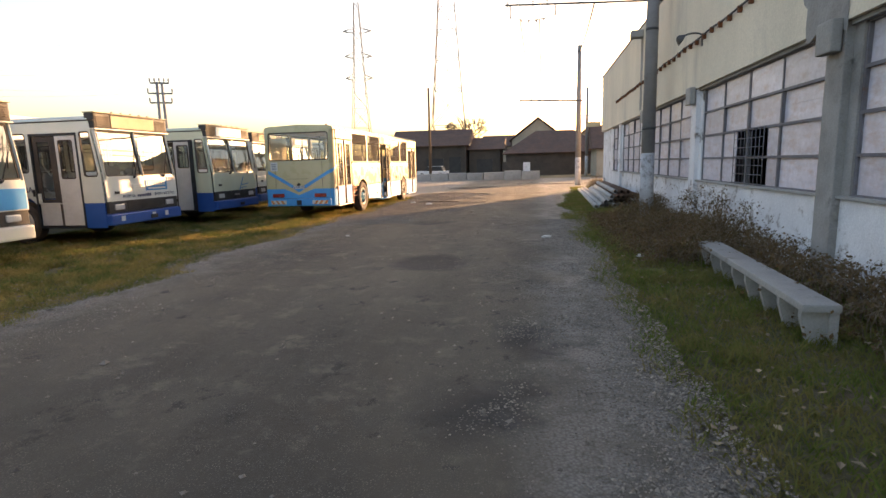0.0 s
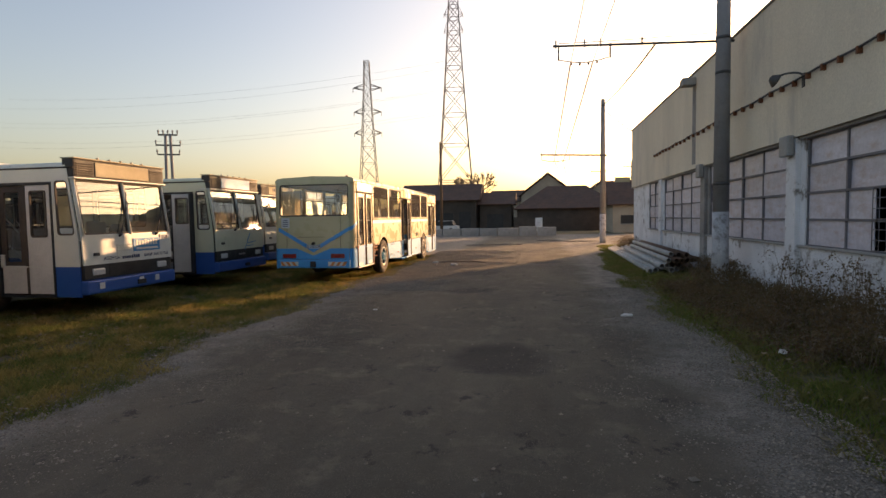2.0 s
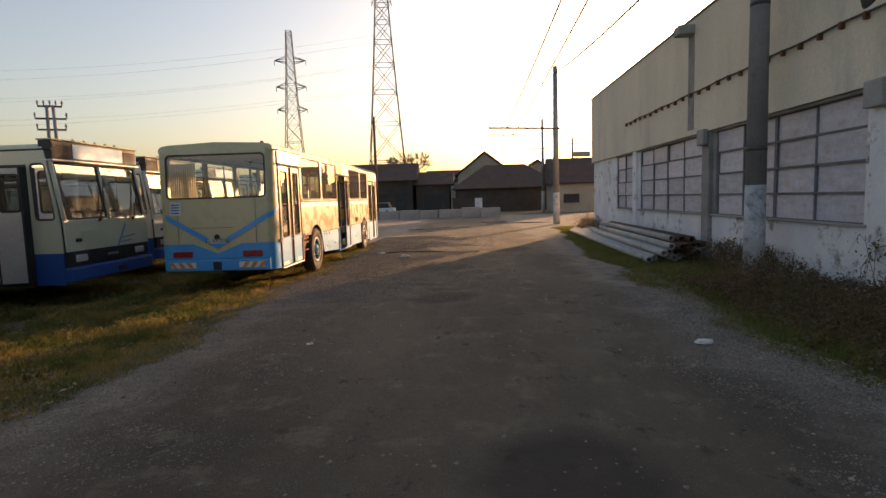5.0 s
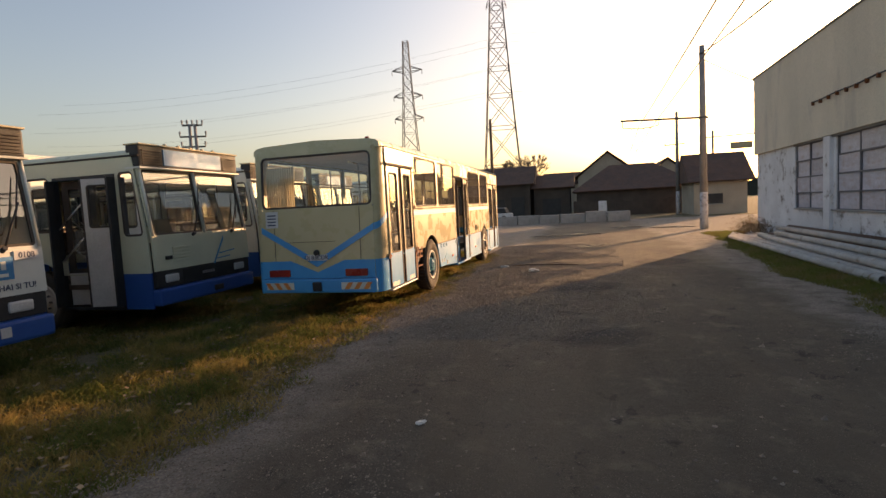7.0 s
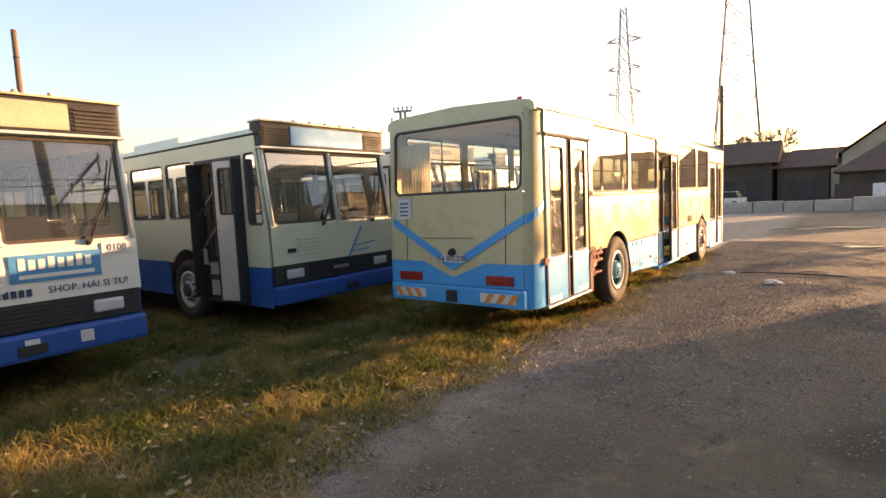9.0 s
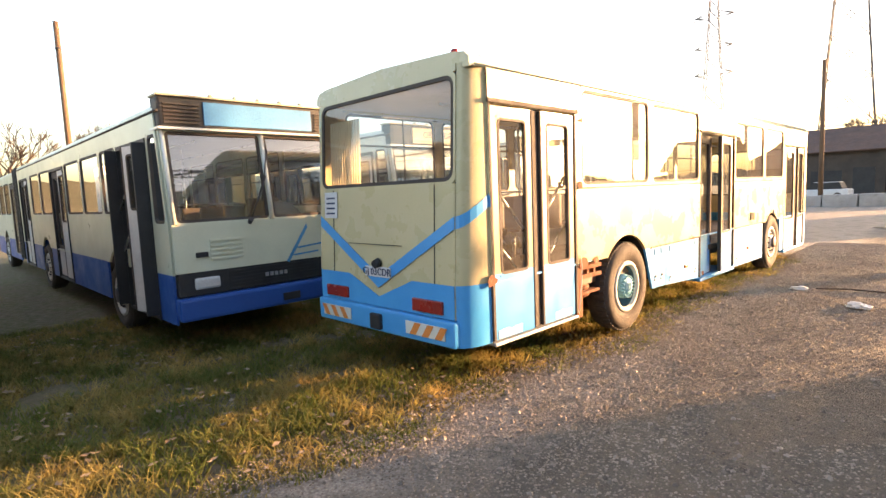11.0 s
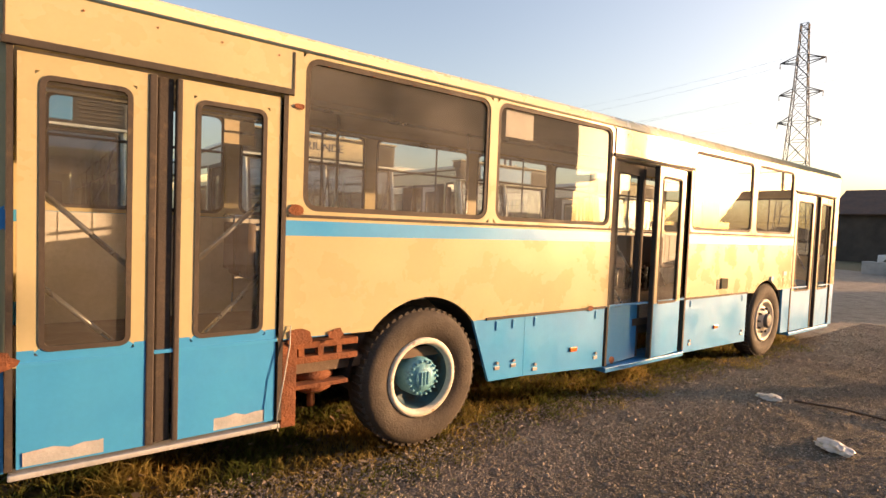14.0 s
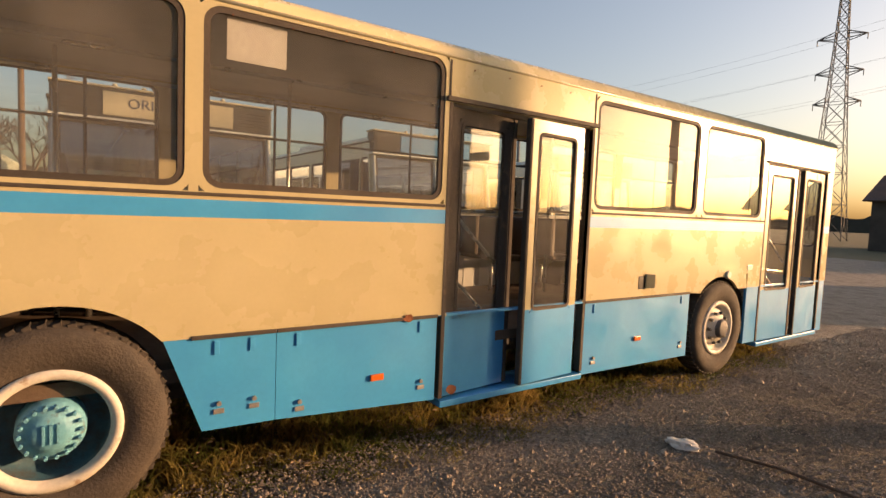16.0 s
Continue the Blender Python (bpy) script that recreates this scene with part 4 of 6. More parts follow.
    box(bm, -0.027, -0.021, 0.72, 0.96, 1.58, 1.86)
    notice = part("paper_notice", bm, M["paper"], bus, "faded paper notice")
    bm = bmesh.new()
    for k in range(4):
        box(bm, -0.031, -0.028, 0.76, 0.92, 1.62 + 0.055 * k, 1.64 + 0.055 * k)
    part("text_line", bm, M["ink"], notice)
    bm = bmesh.new()
    for s in (-1, 1):
        box(bm, -0.022, -0.016, s * 0.80 - 0.004, s * 0.80 + 0.004, 0.72, 1.88)
    box(bm, -0.022, -0.016, -0.35, 0.52, 1.315, 1.322)
    part("hatch_seam", bm, M["rubber"], bus)
    # front face
    def pf(y, z, d=0.0):
        return Vector((L + d, y, z))
    fw = (-1.0, 1.0, 1.45, 2.55, 0.10)
    bm = bmesh.new()
    sheet(bm, -W / 2 + rs, W / 2 - rs, 0.40, H - 0.10, [fw], [1.0], pf)
    solid(part("front_panel", bm, [M["azure"], M["cream"]], bus), 0.03, 0)
    side_window(bus, fw, pf, split=[0.0])
    roof(bus, 0.03, L - 0.03, W, H, M["cream"])
    bm = bmesh.new()
    rod(bm, (0.12, -0.95, H), (0.12, -0.95, H + 0.045), 0.05, 0.03, 10)
    part("marker_lamp", bm, M["red_lens"], bus, "small red roof marker lamp")
    # underside, rusty chassis end, wheel wells
    bm = bmesh.new()
    box(bm, 0.3, L - 0.3, -W / 2 + 0.30, W / 2 - 0.30, 0.60, 0.72)
    for y in (-0.45, 0.45):
        box(bm, 0.3, L - 0.4, y - 0.05, y + 0.05, 0.42, 0.60)
    rod(bm, (2.80, -1.0, 0.58), (2.80, 1.0, 0.58), 0.09)
    rod(bm, (9.05, -1.0, 0.56), (9.05, 1.0, 0.56), 0.07)
    part("chassis", bm, M["dark_steel"], bus)
    bm = bmesh.new()
    y0 = -W / 2
    box(bm, 1.73, 1.83, y0 - 0.015, y0 + 0.10, 0.40, 0.97, 0.006)
    for z in (0.90, 0.80):
        box(bm, 1.83, 2.30, y0 + 0.02, y0 + 0.10, z, z + 0.045, 0.005)
    box(bm, 1.83, 2.22, y0 + 0.0, y0 + 0.10, 0.63, 0.66, 0.005)
    for k in range(3):
        box(bm, 1.86 + 0.14 * k, 1.90 + 0.14 * k, y0 + 0.03, y0 + 0.08, 0.84, 0.91)
    part("chassis_bracket", bm, M["rust"], bus, "rusty exposed chassis outrigger")
    bm = bmesh.new()
    lathe(bm, [(0.0005, 0.0), (0.10, 0.0), (0.15, 0.03), (0.15, 0.06), (0.11, 0.08), (0.15, 0.11), (0.15, 0.14), (0.10, 0.16), (0.10, 0.24), (0.0005, 0.24)], 24, Matrix.Translation((2.03, y0 + 0.20, 0.56)))
    rod(bm, (2.03, y0 + 0.2, 0.44), (2.03, y0 + 0.2, 0.56), 0.03)
    part("air_spring", bm, M["rust"], bus, "rusty air suspension bellows")
    for u, z, st in ((2.865, 0.575, "hub"), (9.07, 0.545, "front")):
        wheel(bus, u, z, -1, W, R=0.54, style=st)
        wheel(bus, u, z, 1, W, style="dark")
    for u in (2.87, 9.05):
        for s in (-1, 1):
            bm = bmesh.new()
            for i in range(16):
                a0_, a1_ = math.pi * i / 16, math.pi * (i + 1) / 16
                ya, yb = s * (W / 2 - 0.02), s * (W / 2 - 0.45)
                poly(bm, [(u + 0.64 * math.cos(a0_), ya, 0.57 + 0.64 * math.sin(a0_)), (u + 0.64 * math.cos(a1_), ya, 0.57 + 0.64 * math.sin(a1_)),
                          (u + 0.64 * math.cos(a1_), yb, 0.57 + 0.64 * math.sin(a1_)), (u + 0.64 * math.cos(a0_), yb, 0.57 + 0.64 * math.sin(a0_))])
            part("wheel_well", bm, M["black"], bus)
    # filler flap, small fittings on the door side
    # panel is uncut here: a raised black plate gives the filler opening's inner shade
    bm = bmesh.new()
    box(bm, 7.52, 7.62, y0 - 0.022, y0 - 0.012, 1.07, 1.20)
    part("filler_hole", bm, M["black"], bus)
    bm = bmesh.new()
    box(bm, 7.62, 7.72, y0 - 0.06, y0 - 0.02, 1.08, 1.22, 0.006, turn=Matrix.Rotation(radians(-25), 4, "Z"))
    part("filler_flap", bm, M["cream"], bus, "small open filler flap")
    bm = bmesh.new()
    box(bm, 9.62, 9.74, y0 - 0.025, y0 - 0.012, 1.20, 1.26, 0.004)
    rod(bm, (9.18, y0 - 0.012, 1.16), (9.18, y0 - 0.045, 1.16), 0.05, 0.04, 12)
    part("side_marker", bm, M["white"], bus)
    # posters in the second window, a torn notice in the rear door
    bm = bmesh.new()
    box(bm, 3.68, 4.02, y0 + 0.03, y0 + 0.036, 2.56, 2.79)
    part("window_notice", bm, M["paper"], bus, "faded paper notice stuck inside a window")
    for k in range(7):
        bm = bmesh.new()
        box(bm, 0.45 + 1.62 * k, 2.05 + 1.62 * k, W / 2 - 0.09, W / 2 - 0.05, 0.80, 1.76)
        for j in range(6):
            box(bm, 0.60 + 1.62 * k + 0.25 * j, 0.612 + 1.62 * k + 0.25 * j, W / 2 - 0.096, W / 2 - 0.09, 0.80, 1.76)
        part("lining_panel", bm, M["interior"], bus, "pale grey ribbed inner wall panel")
    for u in (2.2, 4.9, 7.6):
        bm = bmesh.new()
        box(bm, u, u + 1.0, -0.10, 0.10, H - 0.215, H - 0.16, 0.02)
        part("ceiling_lamp", bm, M["rim"], bus, "long unlit ceiling lamp")
    bm = bmesh.new()
    tube(bm, [(1.775, y0 - 0.03, 1.08), (1.765, y0 - 0.05, 0.95), (1.73, y0 - 0.06, 0.75), (1.69, y0 - 0.055, 0.50), (1.70, y0 - 0.05, 0.40)], 0.004)
    part("cord", bm, M["white"], bus, "white cord hanging beside the rear door")
    for z in (2.22, 2.30):
        bm = bmesh.new()
        box(bm, 1.36, 1.54, y0 + 0.055, y0 + 0.060, z, z + 0.065)
        part("sticker", bm, M["curtain"], bus, "small cream sticker inside the door pane")
    interior(bus, L, W, H, [2.0, 2.85, 3.7, 4.55, 7.0, 7.85, 8.7])
    bm = bmesh.new()
    for k in range(12):
        box(bm, 0.10 + 0.0, 0.12, 0.45 + 0.045 * k, 0.485 + 0.045 * k, 1.92, 2.62)
    part("curtain", bm, M["curtain"], bus, "pale bunched window curtain")
    # the upper rear leans forward towards the roof
    bpy.context.view_layer.update()
    for ob in bus.children_recursive:
        if ob.type == "MESH" and ob.matrix_basis == Matrix() and ob.parent.matrix_basis in (Matrix(), bus.matrix_basis):
            for v_ in ob.data.vertices:
                if v_.co.z > 0.9 and v_.co.x < 0.34:
                    v_.co.x += 0.062 * (v_.co.z - 0.9) * min(1.0, (0.34 - v_.co.x) / 0.34)
    return bus


def trolley_bus(m, label, upper="pale", sign="blue_sign", L=11.8, door_open=True, advert=None, bumper="navy"):
    """A box-shaped trolleybus, front at local x = L, doors on its right side."""
    W, H = 2.45, 2.97
    bus = thing("trolleybus", m, label, "bus", "trolleybuses parked in a row")
    body = [M["navy"], M[upper]]

    def U(d):
        return L - d

    def pr(d, z, o=0.0):
        return Vector((U(d), -W / 2 - o, z))

    def pl(d, z, o=0.0):
        return Vector((U(d), W / 2 + o, z))

    def pf(y, z, o=0.0):
        # the windscreen and panel lean back slightly
        lean = max(0.0, z - 1.45) * 0.15
        return Vector((L - lean + o, y, z))
    bands = [0.98]
    holes = [(1.98, 2.86, 1.70, 2.62, 0.08)]
    d = 2.95
    while d + 1.35 < L - 0.4:
        if abs(d - 5.7) < 0.8:
            d = 7.1
        holes.append((d, d + 1.25, 1.70, 2.62, 0.08))
        d += 1.34
    doors = [(0.62, 1.86, 0.46, 2.60, 0.03), (5.62, 7.0, 0.46, 2.60, 0.03)]
    if L > 11:
        doors.append((L - 1.7, L - 0.4, 0.46, 2.60, 0.03))
        holes = [h for h in holes if h[1] < L - 1.75]
    bm = bmesh.new()
    quarter = (0.12, 0.52, 1.58, 2.62, 0.08)
    sheet(bm, 0.06, L - 0.06, 0.97, H - 0.10, holes + [quarter] + [(a, b, 0.99, z1, r) for a, b, z0, z1, r in doors], bands, pr, [(2.38, 0.60, 0.60), (8.3, 0.60, 0.60)])
    solid(part("side_panel", bm, body, bus), 0.03, 0)
    for a, b in ((0.06, 0.60), (1.88, 1.90), (2.98, 5.60), (7.02, 7.68), (8.92, L - 1.72 if L > 11 else L - 0.06), (L - 0.38, L - 0.06)):
        if b - a > 0.1:
            bm = bmesh.new()
            box(bm, U(b), U(a), -W / 2 - 0.012, -W / 2 + 0.012, 0.40, 0.97)
            part("skirt_panel", bm, M["navy"], bus)
    bm = bmesh.new()
    lh = [(0.6 + 1.4 * i, 1.9 + 1.4 * i, 1.70, 2.62, 0.08) for i in range(int((L - 1) / 1.4))]
    sheet(bm, 0.06, L - 0.06, 0.42, H - 0.10, lh, bands, pl, [(2.38, 0.60, 0.60), (8.3, 0.60, 0.60)])
    solid(part("side_panel", bm, body, bus), 0.03, 0)
    for h in lh:
        side_window(bus, h, pl, bar=2.3)
    for h in holes:
        side_window(bus, h, pr, tint="tinted", bar=2.32)
    corner = [ob for ob in side_window(bus, quarter, pr, tint="tinted").children_recursive]
    bpy.context.view_layer.update()
    for ob in [c for c in bus.children if c.name.startswith(("side_panel", "window"))] + corner:
        for v_ in ob.data.vertices:
            if v_.co.z > 1.45 and v_.co.x > L - 0.6:
                v_.co.x -= 0.15 * (v_.co.z - 1.45) * (v_.co.x - L + 0.6) / 0.6
    # front: two windscreen panes, panel, grille, bumper, sign box
    panes = [(-1.16, -0.03, 1.58, 2.64, 0.05), (0.03, 1.16, 1.58, 2.64, 0.05)]
    bm = bmesh.new()
    sheet(bm, -W / 2 + 0.0, W / 2, 1.0, 2.68, panes, [], pf)
    solid(part("front_panel", bm, [M[upper]], bus), 0.03, 0)
    for h in panes:
        side_window(bus, h, pf, tint="tinted")
    for y, q in ((-1.19, 0.022), (0.0, 0.03), (1.19, 0.022)):
        bm = bmesh.new()
        rod(bm, pf(y, 1.57, 0.02), pf(y, 2.66, 0.02), q, seg=6)
        part("windscreen_post", bm, M["white"], bus)
    bm = bmesh.new()
    for y in (-0.30, 0.75):
        a, b = pf(y, 1.56, 0.05), pf(y + 0.28, 2.12, 0.05)
        rod(bm, a, b, 0.012, seg=6)
        rod(bm, pf(y + 0.18, 1.80, 0.05), pf(y + 0.34, 2.45, 0.05), 0.010, seg=4)
        rod(bm, pf(y, 1.54, 0.0), pf(y, 1.58, 0.07), 0.03, seg=8)
    part("wiper", bm, M["black"], bus)
    bm = bmesh.new()
    for k in range(5):
        for s in ((-0.62,) if not advert else (-0.20, )):
            box(bm, L - 0.012, L + 0.022, s - 0.20, s + 0.20, 1.12 + 0.055 * k, 1.15 + 0.055 * k, 0.004)
    part("front_vent", bm, M[upper], bus)
    # no hollow is cut: a proud black plate paints its shade
    bm = bmesh.new()
    for y in (-0.92, ):
        box(bm, L - 0.01, L + 0.03, y - 0.07, y + 0.07, 1.17, 1.23, 0.005)
    part("front_recess", bm, M["black"], bus)
    bm = bmesh.new()
    box(bm, L - 0.08, L + 0.01, -W / 2 + 0.02, W / 2 - 0.02, 0.72, 1.0, 0.012)
    for k in range(6):
        box(bm, L + 0.008, L + 0.02, -0.62, 0.62, 0.74 + 0.042 * k, 0.76 + 0.042 * k)
    part("grille", bm, M["black"], bus, "black front grille band")
    for s in (-1, 1):
        bm = bmesh.new()
        box(bm, L - 0.02, L + 0.035, s * 0.88 - 0.15, s * 0.88 + 0.15, 0.79, 0.93, 0.03)
        part("headlamp", bm, M["headlamp"], bus, "rounded rectangular headlamp")
    bm = bmesh.new()
    if not advert:
        for k in range(5):
            box(bm, L + 0.018, L + 0.03, -0.16 + 0.065 * k, -0.115 + 0.065 * k, 0.84, 0.89)
        part("maker_badge", bm, M["steel"], bus)
    else:
        bm.free()
    bm = bmesh.new()
    box(bm, L - 0.25, L + 0.09, -W / 2 - 0.005, W / 2 + 0.005, 0.44, 0.71, 0.04)
    part("bumper", bm, M[bumper], bus, "front bumper bar")
    if bumper != "navy":
        bm = bmesh.new()
        box(bm, L - 0.01, L + 0.024, -W / 2 + 0.03, W / 2 - 0.03, 1.02, 1.42, 0.006)
        part("front_band", bm, M["azure"], bus, "light blue front band")
    bm = bmesh.new()
    box(bm, L + 0.088, L + 0.11, 0.03, 0.27, 0.50, 0.60, 0.01)
    part("tow_bracket", bm, M["black"], bus)
    bm = bmesh.new()
    box(bm, L - 0.36, L - 0.11, -W / 2, W / 2, 2.68, H + 0.06, 0.03)
    sb = part("sign_box", bm, M["black"], bus, "roof-edge destination box")
    bm = bmesh.new()
    box(bm, L - 0.122, L - 0.095, -0.72, 0.72, 2.72, H + 0.02, 0.004)
    part("sign_face", bm, M[sign], sb)
    for s in (-1, 1):
        bm = bmesh.new()
        for k in range(6):
            box(bm, L - 0.11, L - 0.088, s * 0.97 - 0.20, s * 0.97 + 0.20, 2.725 + 0.042 * k, 2.745 + 0.042 * k)
        part("louvre", bm, M["rubber"], sb)
    bm = bmesh.new()
    box(bm, L - 0.38, L - 0.08, -W / 2 - 0.02, W / 2 + 0.02, 2.655, 2.685, 0.006)
    part("sign_ledge", bm, M["white"], sb)
    bm = bmesh.new()
    box(bm, L - 0.38, L - 0.08, -W / 2 - 0.01, W / 2 + 0.01, H + 0.06, H + 0.085, 0.008)
    for k in range(5):
        rod(bm, (L - 0.16, -0.6 + 0.3 * k, H + 0.085), (L - 0.16, -0.6 + 0.3 * k, H + 0.125), 0.035, 0.025, 8)
    part("sign_cap", bm, M["curtain"], sb)
    # rear and roof
    bm = bmesh.new()

    def pb(y, z, o=0.0):
        return Vector((-o, -y, z))
    rw = (-1.0, 1.0, 1.7, 2.6, 0.1)
    sheet(bm, -W / 2, W / 2, 0.5, H - 0.06, [rw], bands, pb)
    solid(part("rear_panel", bm, body, bus), 0.03, 0)
    side_window(bus, rw, pb)
    roof(bus, 0.0, L - 0.28, W + 0.02, H, M[upper])
    bm = bmesh.new()
    rod(bm, (0.1, -W / 2 - 0.012, H - 0.11), (L - 0.1, -W / 2 - 0.012, H - 0.11), 0.018, seg=6)
    part("drip_rail", bm, M["rubber"], bus)
    bm = bmesh.new()
    box(bm, L - 5.2, L - 3.4, -0.7, 0.7, H + 0.03, H + 0.22, 0.05)
    part("roof_unit", bm, M["white"], bus, "white roof equipment box")
    # doors: the front one folded part open
    for i, (a, b, z0, z1, r) in enumerate(doors):
        bm = bmesh.new()
        for d0 in (a - 0.02, b - 0.02):
            box(bm, U(d0 + 0.04), U(d0), -W / 2 - 0.03, -W / 2 + 0.05, z0 - 0.05, z1)
        box(bm, U(b), U(a), -W / 2 - 0.03, -W / 2 + 0.05, z1 - 0.05, z1)
        box(bm, U(b), U(a), -W / 2 - 0.02, -W / 2 + 0.35, z0 - 0.07, z0 - 0.03)
        part("door_frame", bm, M["black"], bus)
        w = (b - a) / 2 - 0.06
        open_ = door_open and i == 0
        if open_:
            # leaves drawn inwards, with the black edges of the folding frame standing out
            door_leaf(bus, U(b) + 0.04, w, z0, z1 - 0.06, W, -10, 0, upper="rubber", lower="interior", zsplit=1.0, glass_low=1.05, out=-0.08, tint="tinted")
            door_leaf(bus, U(b) + 0.10 + w, w - 0.04, z0, z1 - 0.06, W, 14, 1, upper="interior", lower="interior", zsplit=0.5, glass_low=1.75, rods=False, tint="tinted")
            for d0 in (a, b):
                bm = bmesh.new()
                box(bm, U(d0) - 0.02, U(d0) + 0.02, -W / 2 - 0.17, -W / 2 - 0.03, z0, z1 - 0.05, 0.006)
                part("folded_edge", bm, M["black"], bus)
            bm = bmesh.new()
            rod(bm, (U(b) + 0.08, -W / 2 - 0.06, 1.75), (U(b) + 0.55, -W / 2 - 0.03, 2.15), 0.014)
            rod(bm, (U(b) + 0.08, -W / 2 - 0.06, 1.20), (U(b) + 0.55, -W / 2 - 0.03, 1.60), 0.014)
            part("door_rod", bm, M["rail"], bus)
            continue
        door_leaf(bus, U(b) + 0.03, w, z0, z1 - 0.06, W, 0, 0, upper="rubber", lower="interior", zsplit=1.0, glass_low=1.05, out=-0.02, tint="tinted")
        door_leaf(bus, U(b) + 0.09 + w, w, z0, z1 - 0.06, W, 0, 1, upper="interior", lower="interior", zsplit=0.5, glass_low=1.55, rods=False, tint="tinted")
    bm = bmesh.new()
    box(bm, 0.4, L - 0.4, -W / 2 + 0.3, W / 2 - 0.3, 0.5, 0.72)
    part("chassis", bm, M["dark_steel"], bus)
    for dd in (2.38, 8.3):
        wheel(bus, U(dd), 0.52, -1, W, R=0.5, style="front")
        wheel(bus, U(dd), 0.52, 1, W, R=0.5, style="dark")
    interior(bus, L, W, H, [U(k) for k in (3.3, 4.2, 5.1, 7.4, 8.2, 9.1)] if L > 10 else [U(3.3), U(4.2), U(5.1)])
    bm = bmesh.new()
    rod(bm, (L - 0.75, 0.55, 1.55), (L - 0.68, 0.55, 1.62), 0.24, 0.24, 20)
    box(bm, L - 0.55, L - 0.2, -0.9, 0.95, 0.8, 1.45, 0.05)
    part("dashboard", bm, M["black"], bus)
    bm = bmesh.new()
    box(bm, L - 1.35, L - 0.95, 0.3, 0.8, 1.05, 1.15, 0.03)
    box(bm, L - 1.40, L - 1.30, 0.3, 0.8, 1.15, 1.85, 0.04)
    part("driver_seat", bm, M["seat"], bus)
    # lamp recess at the corner, side filler by the wheel
    bm = bmesh.new()
    box(bm, U(1.96), U(1.90), -W / 2 - 0.03, -W / 2, 1.15, 1.32, 0.01)
    part("side_marker", bm, M["black"], bus)
    if advert:
        bm = bmesh.new()
        box(bm, L - 0.005, L + 0.02, 0.05, 0.84, 1.20, 1.47)
        ad = part("advert_panel", bm, M["blue_sign"], bus, "light blue advert panel with unreadable logo")
        bm = bmesh.new()
        for k in range(8):
            box(bm, L + 0.02, L + 0.026, 0.12 + 0.082 * k, 0.175 + 0.082 * k, 1.32, 1.42 + 0.02 * (k % 3 == 0))
        box(bm, L + 0.02, L + 0.026, 0.12, 0.77, 1.235, 1.275)
        part("logo_bar", bm, M["white"], ad)
        letters("slogan_text", "AGEM LA", 0.10, Matrix.Translation((L + 0.018, -0.55, 1.10)) @ pose(0, 0, 0, 90, 0, 90), M["ink"], bus)
        letters("slogan_text", "SHOP. HAI SI TU!", 0.10, Matrix.Translation((L + 0.018, 0.72, 1.10)) @ pose(0, 0, 0, 90, 0, 90), M["ink"], bus)
        bm = bmesh.new()
        for k in range(8):
            box(bm, L + 0.016, L + 0.020, -0.27 + 0.062 * k, -0.225 + 0.062 * k, 1.065, 1.135)
        part("slogan_bar", bm, M["ink"], bus)
        bm = bmesh.new()
        box(bm, L + 0.0, L + 0.018, 0.86, 1.16, 1.42, 1.53)
        nb = part("fleet_number", bm, M["paper"], bus)
        letters("number_text", "0108", 0.10, Matrix.Translation((L + 0.021, 1.01, 1.475)) @ pose(0, 0, 0, 90, 0, 90), M["ink"], nb)
        bm = bmesh.new()
        for y in (0.15, 0.62, -0.9):
            box(bm, L + 0.09, L + 0.10, y - 0.06, y + 0.06, 0.53, 0.65)
        part("bumper_sticker", bm, M["paper"], bus)
        for t, z in (("LE", 1.48), ("ENA", 1.30)):
            letters("side_text", t, 0.20, Matrix.Translation((U(2.25 if t == "LE" else 2.15), -W / 2 - 0.018, z)) @ pose(0, 0, 0, 90, 0, 0), M["ink"], bus)
    elif upper == "pale":
        bm = bmesh.new()
        for a, b in (((0.15, 1.0), (0.5, 1.5)), ((0.3, 1.17), (1.1, 1.24)), ((0.24, 1.08), (1.1, 1.13))):
            q = Vector((0, a[0], a[1])), Vector((0, b[0], b[1]))
            poly(bm, [(L + 0.022, a[0], a[1] - 0.0), (L + 0.022, a[0] + 0.04, a[1] - 0.02), (L + 0.0, b[0] + 0.04, b[1] - 0.02), (L + 0.0, b[0], b[1])])
        part("logo_stroke", bm, M["blue_sign"], bus)
    return bus


cream_bus()
FX = -9.80
C_BUS = trolley_bus(pose(FX - 11.8, 16.33, 0), "pale cream and deep blue trolleybus with folding door ajar")
D_BUS = trolley_bus(pose(FX - 11.8, 12.10, 0), "white and deep blue trolleybus with advert panel on its front", upper="white", sign="curtain", advert=True, door_open=False)
E_BUS = trolley_bus(pose(FX - 11.8, 7.68, 0), "white and deep blue trolleybus with cream sign box", upper="white", sign="curtain", door_open=False, bumper="white")
F_BUS = trolley_bus(pose(-10.5 - 11.8, 20.25, 0), "white trolleybus standing behind the cream bus", upper="white", sign="curtain", door_open=False)
for t, z, s in (("ORIUNDE", 2.87, 0.17), ("CU PLACERE", 2.60, 0.16)):
    letters("sign_text", t, s, Matrix.Translation((11.8 + (-0.09 if z > 2.7 else -0.075), -0.1, z)) @ pose(0, 0, 0, 90, 0, 90), M["ink"], F_BUS)
G_BUS = copy_thing(C_BUS, pose(-11.0 - 11.8, 24.5, 0))
H_BUS = copy_thing(E_BUS, pose(-11.0 - 11.8, 28.8, 0))


